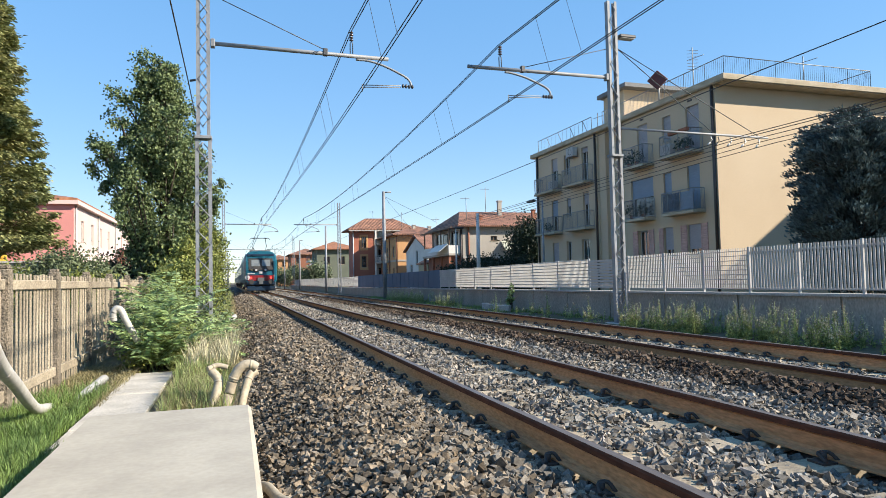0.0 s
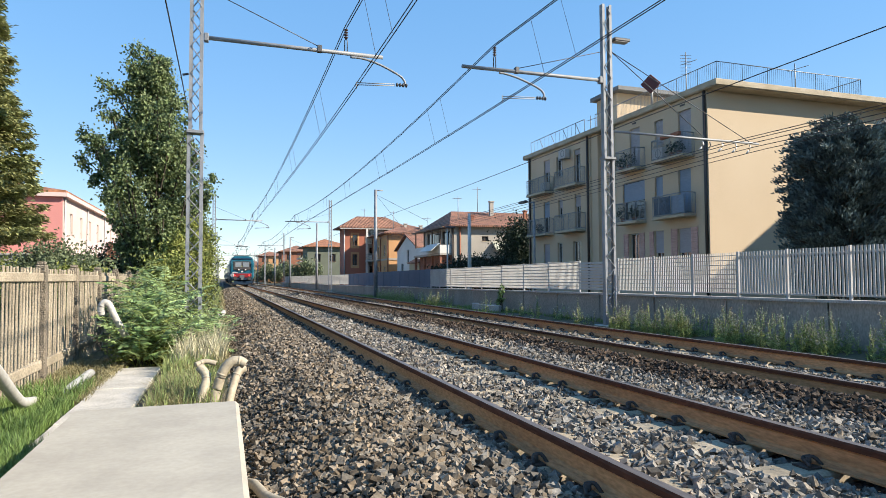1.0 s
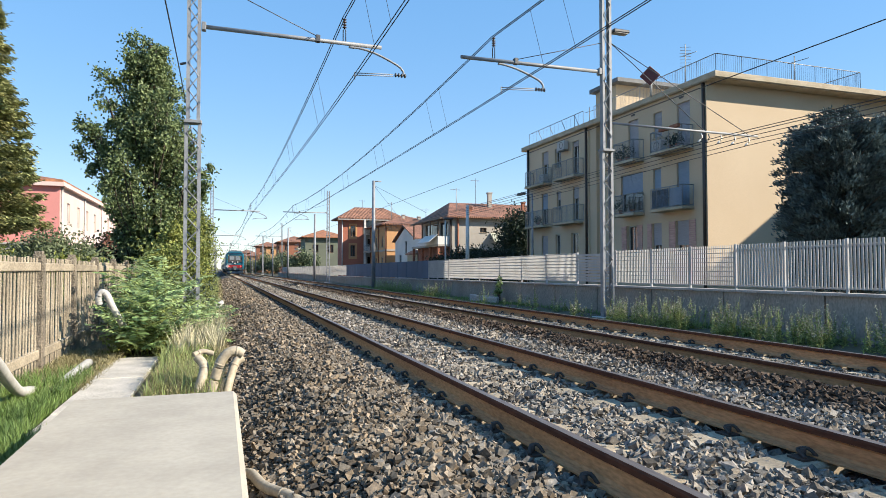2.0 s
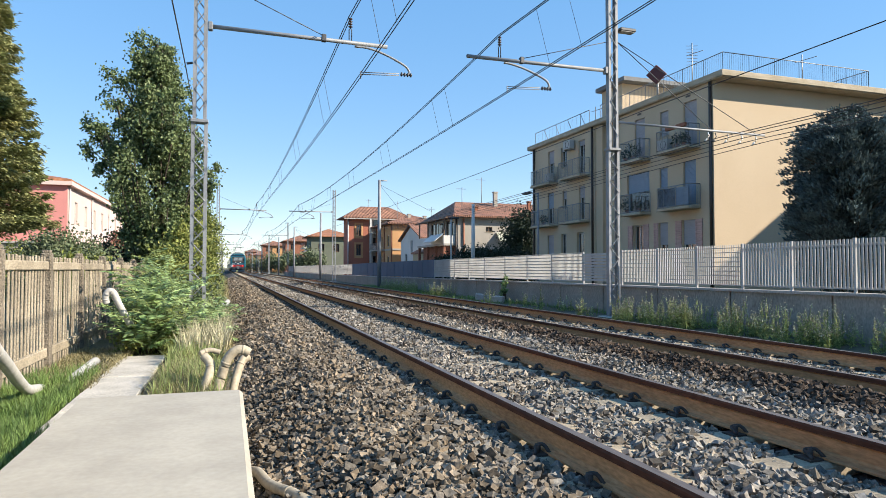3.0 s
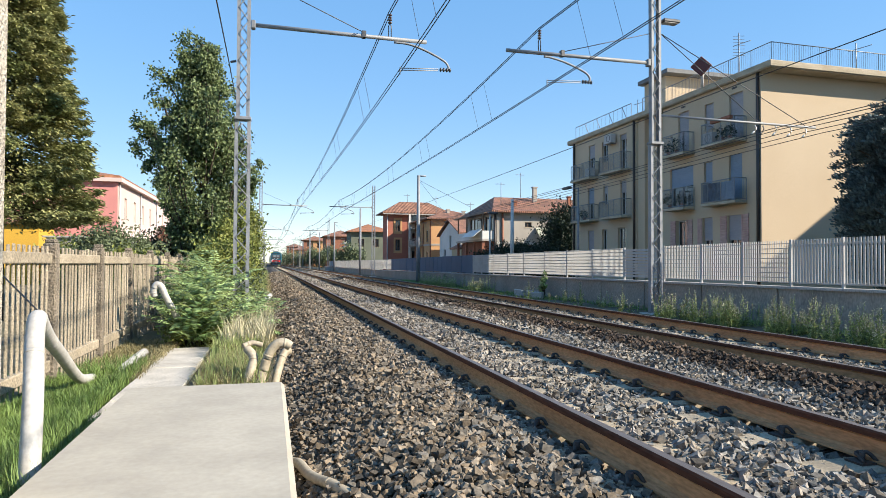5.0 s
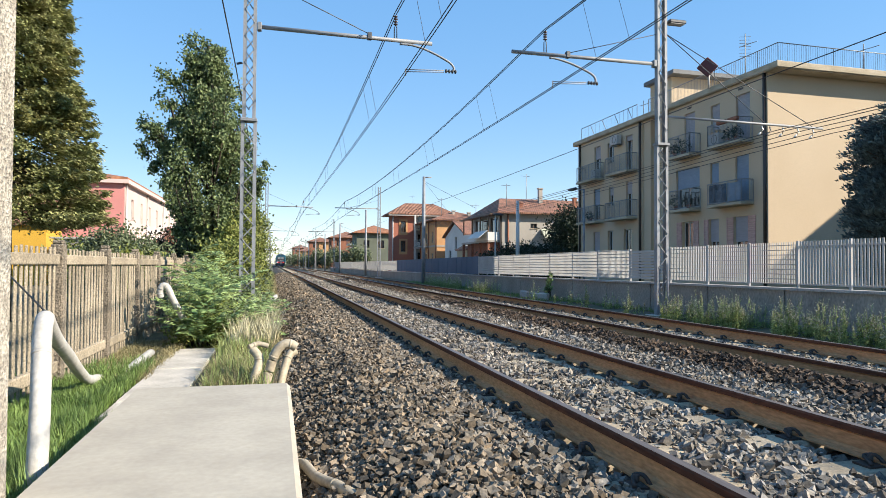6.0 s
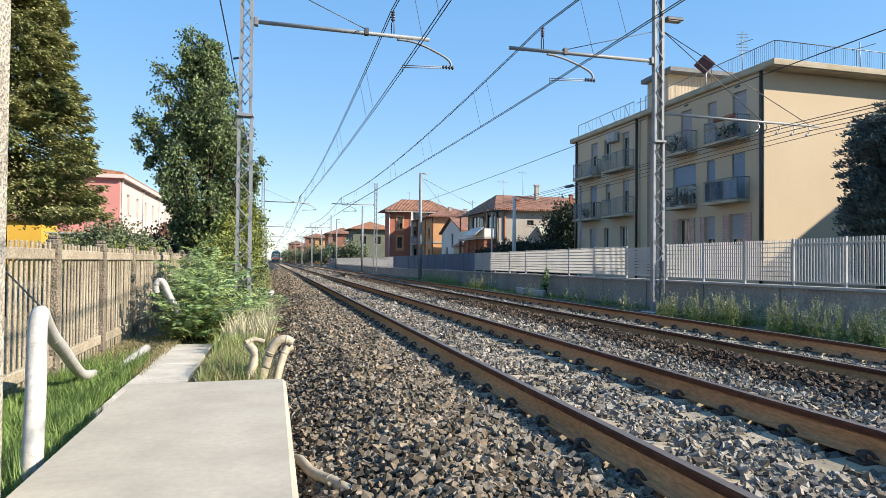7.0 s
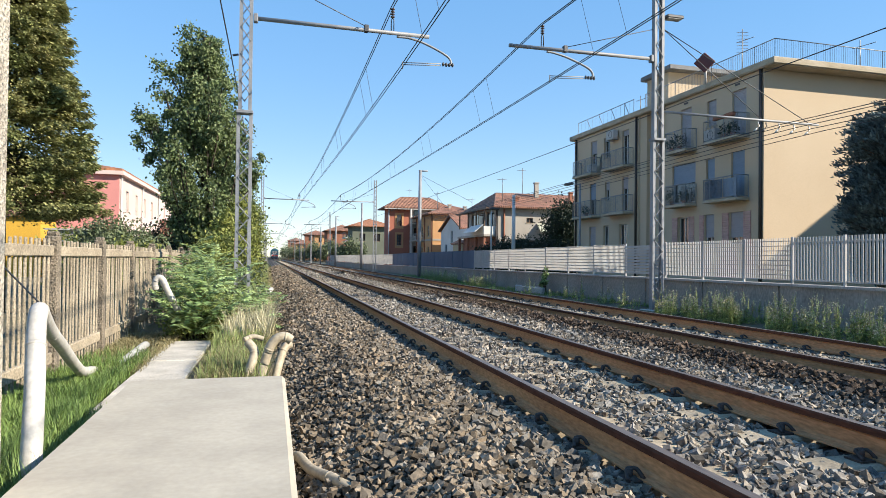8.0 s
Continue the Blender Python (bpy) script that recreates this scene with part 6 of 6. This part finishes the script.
def make_cedars():
    rng = np.random.default_rng(23)
    for x, y, H, R, lean in ((18.0, 14.6, 5.6, 1.6, 0.0), (19.8, 15.4, 6.3, 2.1, 0.1), (22.2, 14.9, 6.1, 2.0, 0)):
        t = thing("cedar_tree", "dense blue-green conifer behind the boundary fence", "tree", "conifers beside the apartment block", at=(x, y, -0.4))
        C, D, Rr, limbs = [], [], [], []
        for k in range(270):
            z = 0.6 + (H - 0.8) * rng.random()
            f0 = z / H
            Rz = R * np.interp(f0, [0, 0.25, 0.6, 0.8, 0.93, 1.0], [0.86, 0.95, 1.05, 0.95, 0.7, 0.4])
            a = rng.uniform(0, math.tau)
            d = np.array([math.cos(a), math.sin(a), 0.28])
            reach = Rz * rng.uniform(0.75, 1.12)
            if k < 60:
                limbs.append(([(0, 0, z - 0.3), tuple(d * reach * 0.5 + [0, 0, z - 0.2]), tuple(d * reach + [0, 0, z])], 0.035))
            for f in (0.35, 0.5, 0.63, 0.75, 0.86, 0.95, 1.03):
                C.append(d * reach * f + np.array([0, 0, z]) + rng.normal(size=3) * 0.07)
                D.append(d)
                Rr.append(0.29 * (1.15 - 0.6 * f))
        limb_tree(t, [(0, 0, 0), (0, 0, H * 0.5), (0, 0, H * 0.96)], limbs, 0.16)
        C, D = np.array(C), np.array(D)
        p, idx = cloud(rng, C, np.array(Rr), 26, 0.6)
        p[:, 2] = C[idx, 2] + (p[:, 2] - C[idx, 2]) * 0.6
        n = len(p)
        ax = D[idx] * 1.0 + rnd(rng, n) * 0.7 + np.array([0, 0, 0.45])
        part("crown", leaf_mesh("crown", p, ax, rnd(rng, n), rng.uniform(0.10, 0.19, n), rng.uniform(0.045, 0.075, n), M["cedar"], 0.35), None, t)


def bush(name, label, cat, at, size, n, material, leaf=(0.08, 0.05), seed=1, lumps=14, group=""):
    """A shrub: twigs from the ground and lumpy leaf masses."""
    rng = np.random.default_rng(seed)
    t = thing(name, label, cat, group, at=at)
    sx, sy, sz = size
    c = []
    for _ in range(lumps):
        a, r = rng.uniform(0, math.tau), math.sqrt(rng.random())
        zz = rng.uniform(0.25, 0.95) * (1 - 0.35 * r * r)
        c.append((math.cos(a) * r * sx, math.sin(a) * r * sy, zz * sz))
    c = np.array(c)
    bm = bmesh.new()
    for q in c:
        tube(bm, [(q[0] * 0.2, q[1] * 0.2, -0.1), (q[0] * 0.6, q[1] * 0.6, q[2] * 0.55), tuple(q)], [0.03, 0.018, 0.006], 4)
    part("twigs", bm, M["bark"], t)
    rad = rng.uniform(0.22, 0.42, lumps) * min(sx, sy, sz) * 1.2
    p, idx = cloud(rng, c, rad, max(1, n // lumps), 0.62)
    p[:, 2] = np.maximum(p[:, 2], -0.05)
    m = len(p)
    part("leaves", leaf_mesh("leaves", p, rnd(rng, m) + np.array([0, 0, 0.2]), rnd(rng, m), rng.uniform(0.7, 1.3, m) * leaf[0], rng.uniform(0.7, 1.3, m) * leaf[1], material), None, t)
    return t


def fronds(rng, roots, tips, pairs=9, leaf=0.13):
    """Feathered leaves: a drooping rib with pairs of narrow leaflets."""
    P, A, S, L, W = [], [], [], [], []
    ribs = []
    for r, q in zip(roots, tips):
        r, q = np.array(r), np.array(q)
        ln = np.linalg.norm(q - r)
        mid = (r + q) / 2 + np.array([0, 0, 0.16 * ln])
        d = (q - r) / ln
        s = np.cross(d, [0, 0, 1])
        s /= np.linalg.norm(s) + 1e-6
        ribs.append([tuple(r), tuple(mid), tuple(q)])
        for k in range(pairs):
            f = 0.2 + 0.8 * k / (pairs - 1)
            c = (1 - f) ** 2 * r + 2 * f * (1 - f) * mid + f * f * q
            for sg in (-1, 1):
                P.append(c)
                A.append(s * sg + d * 0.35 + np.array([0, 0, rng.uniform(-0.55, -0.05)]))
                S.append(np.array([0.35, -0.25, 1.0]) + rng.normal(size=3) * 0.38)
                L.append(leaf * (1.05 - 0.45 * f) * rng.uniform(0.8, 1.2))
                W.append(leaf * 0.29 * rng.uniform(0.8, 1.2))
    return ribs, tuple(np.array(v) for v in (P, A, S, L, W))


def make_ailanthus():
    rng = np.random.default_rng(31)
    spots = [(-1.45, 12.3, 0.8), (-1.35, 12.9, 1.15), (-1.15, 12.3, 1.1), (-1.4, 13.2, 1.45), (-1.05, 12.3, 1.15), (-0.75, 12.9, 1.0), (-1.2, 13.6, 1.5), (-0.95, 11.6, 0.8),
             (-1.35, 11.75, 0.55), (-1.2, 11.5, 0.6), (-0.45, 13.4, 0.6), (-0.3, 12.6, 0.4), (-1.6, 14.6, 1.5), (-1.5, 15.2, 1.55), (-1.0, 14.6, 1.5), (-0.2, 14.3, 0.8), (-1.7, 16.0, 1.6), (-1.2, 16.5, 1.6)]
    for k, (x, y, h) in enumerate(spots):
        t = thing("ailanthus_shrub", "young green shrub with feathered leaves beside the fence", "shrub", "shrubs along the fence", at=(x, y, -0.5))
        stem, roots, tips = [], [], []
        for s in range(2):
            top = np.array([rng.normal() * 0.18, rng.normal() * 0.16, h * rng.uniform(0.7, 1.12)])
            stem.append([(rng.normal() * 0.05, rng.normal() * 0.05, -0.05), tuple(top * [0.5, 0.5, 0.5]), tuple(top)])
            for j in range(8):
                f = rng.uniform(0.3, 1.0)
                a = j * 2.4 + rng.uniform(-0.4, 0.4)
                r = top * f
                ln = rng.uniform(0.42, 0.74) * (0.75 if f < 0.6 else 1.0)
                roots.append(r)
                tips.append(r + np.array([math.cos(a) * ln, math.sin(a) * ln, rng.uniform(-0.05, 0.5)]))
        ribs, arr = fronds(rng, roots, tips, 11, 0.165)
        part("stem", bars(*[spline(p, 3) for p in stem], *ribs, r=0.006, sides=3), M["weed"], t)["kind"] = "stuff"
        part("leaves", leaf_mesh("leaves", *arr, M["ailanthus"], 0.1), None, t)
    # dark undergrowth at the foot
    bush("undergrowth", "low dark green leafy undergrowth at the fence foot", "shrub", (-1.2, 12.2, -0.5), (0.5, 0.6, 0.6), 2400, M["ivy"], (0.06, 0.045), 41, 26)
    bush("undergrowth", "low dark green leafy undergrowth at the fence foot", "shrub", (-0.9, 12.9, -0.5), (0.6, 0.9, 0.6), 1800, M["hedge"], (0.07, 0.04), 42, 26)
    bush("undergrowth", "low dark green leafy undergrowth at the fence foot", "shrub", (-1.3, 15.0, -0.5), (0.9, 1.8, 1.2), 4200, M["hedge"], (0.08, 0.05), 43, 22)


def make_hedges():
    g = "shrubs beyond the fence"
    for k, (x, y, s, m) in enumerate(((-1.55, 19.5, (0.75, 1.6, 2.2), "ivy"), (-1.3, 22.5, (0.65, 1.6, 3.2), "ivy"), (-1.2, 26.5, (0.75, 2.0, 4.6), "ivy"), (-1.3, 31, (0.9, 2.4, 4.4), "ivy"),
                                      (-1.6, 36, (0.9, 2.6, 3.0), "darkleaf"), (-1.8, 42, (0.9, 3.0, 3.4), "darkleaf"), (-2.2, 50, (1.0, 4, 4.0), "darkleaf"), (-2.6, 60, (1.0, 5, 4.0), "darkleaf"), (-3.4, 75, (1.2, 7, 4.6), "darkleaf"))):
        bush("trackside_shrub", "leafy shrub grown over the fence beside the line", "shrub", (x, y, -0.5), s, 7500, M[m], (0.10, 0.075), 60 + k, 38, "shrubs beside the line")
    for k, (x, y, s, m) in enumerate(((-4.1, 20.5, (1.0, 1.2, 2.3), "hedge"), (-5.2, 23.5, (1.2, 1.2, 2.45), "hedge"), (-6.6, 27, (1.3, 1.3, 2.35), "ivy"), (-3.4, 18.4, (0.7, 0.8, 2.0), "ivy"), (-4.6, 31, (0.5, 0.6, 3.2), "blossom"), (-4.4, 28, (1.2, 1.5, 2.4), "darkleaf"), (-7.5, 32, (1.2, 1.4, 2.1), "ivy"), (-6.0, 38, (1.6, 2, 2.5), "hedge"), (-8.6, 40, (1.2, 2, 2.3), "hedge"))):
        bush("garden_shrub", "rounded grey-green garden shrub beyond the fence", "shrub", (x, y, -0.5), s, 10000, M[m], (0.12, 0.075), 80 + k, 48, g)
    # beyond the boundary wall
    for k, (x, y, s) in enumerate(((16.6, 44, (1.5, 1.6, 2.6)), (18.6, 46, (1.6, 1.6, 2.7)), (20.2, 45.2, (1.2, 1.4, 3.0)), (15.2, 46, (1.0, 1.0, 2.4)))):
        bush("garden_shrub", "dark leafy shrub behind the boundary wall", "shrub", (x, y, -0.4), s, 9500, M["darkleaf"], (0.17, 0.12), 100 + k, 40, "shrubs behind the wall")
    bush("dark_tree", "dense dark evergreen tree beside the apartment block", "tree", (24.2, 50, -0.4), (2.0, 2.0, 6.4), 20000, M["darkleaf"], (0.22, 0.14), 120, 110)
    for k, (x, y, s) in enumerate(((14.0, 118, (2.5, 2.5, 4.5)), (13, 152, (2.5, 3, 5)), (12, 185, (2.5, 3, 5.5)), (11, 222, (3, 3, 5.5)), (9, 268, (3, 4, 6)), (6.5, 320, (3, 4, 6)))):
        bush("garden_tree", "small leafy tree in a garden along the line", "tree", (x, y, -0.4), s, 2600, M["hedge"], (0.4, 0.3), 130 + k, 24, "far garden trees")
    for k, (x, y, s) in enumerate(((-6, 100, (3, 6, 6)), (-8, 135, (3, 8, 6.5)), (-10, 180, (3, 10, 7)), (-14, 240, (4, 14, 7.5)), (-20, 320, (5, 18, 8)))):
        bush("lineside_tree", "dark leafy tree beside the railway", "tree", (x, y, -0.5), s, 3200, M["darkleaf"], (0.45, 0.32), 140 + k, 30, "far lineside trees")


def blades(name, label, xs, ys, zs, h, w, material, rng, lean=0.35, cat="grass"):
    """Grass as bent two-piece blades."""
    n = len(xs)
    a = rng.uniform(0, math.tau, n)
    d = np.stack([np.cos(a), np.sin(a), np.zeros(n)], 1)
    s = np.stack([-np.sin(a), np.cos(a), np.zeros(n)], 1)
    p = np.stack([xs, ys, zs], 1)
    H, W = h[:, None], w[:, None]
    ln = rng.uniform(0.2, 1.0, n)[:, None] * lean
    up = np.array([0, 0, 1.0])
    v = np.empty((n, 5, 3))
    v[:, 0], v[:, 1] = p - s * W / 2, p + s * W / 2
    m = p + up * H * 0.55 + d * H * ln * 0.35
    v[:, 2], v[:, 3] = m + s * W * 0.42, m - s * W * 0.42
    v[:, 4] = p + up * H * (1 - 0.25 * ln) + d * H * ln
    i = np.arange(n)[:, None] * 5
    f = np.concatenate([i + np.array([0, 1, 2]), i + np.array([0, 2, 3]), i + np.array([3, 2, 4])])
    ob = part(name, raw(name, v.reshape(-1, 3), f, material), None)
    return tagged(ob, label, cat, kind="stuff")


def make_grass():
    rng = np.random.default_rng(50)
    n = 42000
    x, y = rng.uniform(-2.9, -1.12, n), 3.0 + 7.2 * rng.random(n) ** 1.2
    keep = (x < -1.6) | (y < 6.0)
    keep &= rng.random(n) < np.interp(y, [3, 8.6, 10.2], [1, 0.9, 0.0])
    x, y = x[keep], y[keep]
    n = len(x)
    tuft = np.array([noise.noise((a * 2.2, b * 2.2, 3)) for a, b in zip(x, y)])
    blades("lawn_grass", "thick green grass between the fence and the slab", x, y, np.full(n, -0.5), (0.15 + 0.09 * tuft + np.interp(y, [4.5, 7.0], [0.14, 0.0])) * rng.uniform(0.6, 1.3, n) + 0.02, rng.uniform(0.006, 0.012, n), M["grass"], rng, 0.8)
    n = 9000
    x, y = rng.uniform(-2.4, -1.5, n), rng.uniform(8.4, 12.5, n)
    blades("dry_grass", "short dry straw-coloured grass at the fence foot", x, y, np.full(n, -0.5), rng.uniform(0.04, 0.16, n), rng.uniform(0.006, 0.012, n), M["dry"], rng, 1.2)
    # stalky tuft beside the conduits
    n = 6500
    x, y = rng.normal(-0.45, 0.2, n), rng.normal(8.5, 0.6, n)
    keep = (x > -0.78) & (x < 0.0) & (y > 7.0)
    x, y = x[keep], y[keep]
    n = len(x)
    blades("stalk_grass", "tall thin yellow-green stalks beside the conduits", x, y, np.full(n, -0.5), rng.uniform(0.08, 0.32, n), rng.uniform(0.005, 0.011, n), M["dry"], rng, 1.1)
    n = 2500
    x, y = rng.uniform(-0.75, -0.05, n), rng.normal(8.5, 0.7, n)
    keep = y > 7.0
    x, y = x[keep], y[keep]
    n = len(x)
    blades("stalk_grass", "thin green stalks among the dry ones", x, y, np.full(n, -0.5), rng.uniform(0.12, 0.36, n), rng.uniform(0.006, 0.014, n), M["weed"], rng, 0.7)
    n = 3200
    x, y = rng.uniform(-0.7, 0.0, n), rng.uniform(10.6, 17.0, n)
    blades("stalk_grass", "tall bleached stalks around the foot of the mast", x, y, np.full(n, -0.5), rng.uniform(0.25, 0.75, n), rng.uniform(0.008, 0.018, n), M["seed"], rng, 0.55)
    n = 12000
    y = 10 + 50 * rng.random(n) ** 1.6
    x = rng.uniform(-0.7, 0.1, n) + np.array([bend(v) for v in y])
    blades("bank_grass", "rough dry grass along the foot of the track bed", x, y, np.full(n, -0.5), rng.uniform(0.08, 0.34, n) * np.interp(y, [10, 60], [1, 2.2]), rng.uniform(0.012, 0.03, n), M["dry"], rng, 0.6)
    n = 9000
    y = 10 + 60 * rng.random(n) ** 1.5
    x = rng.uniform(-0.8, -0.1, n) + np.array([bend(v) for v in y])
    blades("bank_grass", "rough green grass along the foot of the track bed", x, y, np.full(n, -0.5), rng.uniform(0.10, 0.42, n) * np.interp(y, [10, 60], [1, 2.4]), rng.uniform(0.015, 0.03, n), M["weed"], rng, 0.6)
    # at the foot of the far wall
    n = 15000
    y = 4 + 42 * rng.random(n) ** 1.2
    x = rng.uniform(8.75, 10.15, n)
    keep = (np.array([noise.noise((a * 0.5, b * 0.35, 7)) for a, b in zip(x, y)]) > -0.12) & (rng.random(n) < np.interp(x, [8.75, 9.6, 10.15], [0.25, 1, 1]))
    x, y = x[keep], y[keep]
    n = len(x)
    blades("wall_grass", "short green grass along the foot of the boundary wall", x, y, np.full(n, -0.32), rng.uniform(0.05, 0.2, n), rng.uniform(0.008, 0.016, n), M["grass"], rng, 0.8)


def make_weeds():
    """Tall flowering weeds along the far wall."""
    rng = np.random.default_rng(70)
    t = thing("wall_weeds", "tall pale-flowered weeds at the foot of the boundary wall", "weeds", kind="stuff")
    bm = bmesh.new()
    P, A, L, SP, SA = [], [], [], [], []
    for y0, y1, n in ((5.5, 7.2, 16), (7.7, 9.2, 34), (9.5, 10.3, 20), (11.0, 12.6, 36), (12.8, 13.9, 18), (15, 24, 14), (27.5, 29.2, 24), (31.5, 40, 60)):
        for _ in range(n):
            base = np.array([rng.uniform(8.8, 9.7), rng.uniform(y0, y1), -0.36])
            size = rng.uniform(0.4, 0.92)
            for s in range(4):
                top = np.array([rng.normal() * 0.08, rng.normal() * 0.09, rng.uniform(0.5, 0.9)]) * size
                foot = base + np.array([rng.normal() * 0.06, rng.normal() * 0.06, 0])
                tube(bm, [tuple(foot), tuple(foot + top * [0.4, 0.4, 0.55]), tuple(foot + top)], 0.004, 3)
                for k in range(24):
                    f = rng.uniform(0.05, 0.85)
                    P.append(foot + top * f)
                    A.append(rnd(rng, 1)[0] * [1, 1, 0.4] + [0, 0, 0.45])
                    L.append(rng.uniform(0.05, 0.10) * (1.15 - 0.7 * f))
                for k in range(16):
                    f = rng.uniform(0.66, 1.05)
                    SP.append(foot + top * f + rng.normal(size=3) * 0.014)
                    SA.append(rnd(rng, 1)[0] + [0, 0, 0.9])
    P, A, L, SP, SA = map(np.array, (P, A, L, SP, SA))
    part("stem", bm, M["weed"], t)["kind"] = "stuff"
    part("foliage", leaf_mesh("foliage", P, A, rnd(rng, len(P)), L, L * 0.3, M["weed"]), None, t)["kind"] = "stuff"
    part("seed", leaf_mesh("seed", SP, SA, rnd(rng, len(SP)), np.full(len(SP), 0.034), np.full(len(SP), 0.016), M["seed"]), None, t)["kind"] = "stuff"
    bush("young_tree", "small dark leafy sapling at the boundary wall", "sapling", (9.85, 22.2, -0.3), (0.14, 0.16, 1.1), 260, M["ailanthus"], (0.12, 0.07), 160, 8)
    d = thing("concrete_blocks", "broken pale concrete kerb pieces lying by the wall", "rubble", at=(9.5, 22.6, -0.3))
    for k in range(4):
        part("block", boxes((-0.12, 0.12, -0.28, 0.28, 0, 0.24), bevel=0.02), M["cap"], d).matrix_basis = pose(-0.2 * (k % 2), 1.4 - 0.75 * k, 0, 0, 8 * (k % 3), 20 * k - 15)


make_poplar()
make_cone_tree()
make_cedars()
make_ailanthus()
make_hedges()
make_grass()
make_weeds()

# ---- building it ----
make_ground()
make_bed()
make_wall()
make_apartments()
make_houses()
make_pink()
make_neighbour()
make_masts()
make_wires()
for px, py, ph, pa in ((9.45, 41.0, 6.7, 0.5), (9.45, 67.9, 6.7, 0.0), (9.45, 94.7, 6.9, 0.5), (9.45, 122, 6.6, 0), (9.45, 150, 6.8, 0.5), (9.45, 178, 6.6, 0), (9.45, 205, 6.8, 0.4), (9.45, 240, 6.6, 0)):
    make_pole(px, py, ph, pa)
make_street_poles()
make_wall_fence()
make_near_concrete()
make_conduits()
loco = make_loco()
coaches = [make_coach(k) for k in range(5)]
make_palisade()
make_tracks()
make_stones()


def motions():
    """The train runs away from the camera on the nearer track at 25.5 m/s."""
    c = sum(RAILS[0]) / 2
    for ob, lead, length in [(loco, 0.0, 15.6)] + [(o, 16.2 + 26.4 * k, 25.8) for k, o in enumerate(coaches)]:
        rows = []
        for k in range(17):
            t = k * 0.5
            y = 63.5 + 25.5 * t + lead
            yaw = math.degrees(math.atan2(bend(y) - bend(y + length), length))
            rows.append((t, pose(c + bend(y), y, 0.0, 0, 0, yaw)))
        walk(ob, rows)


motions()
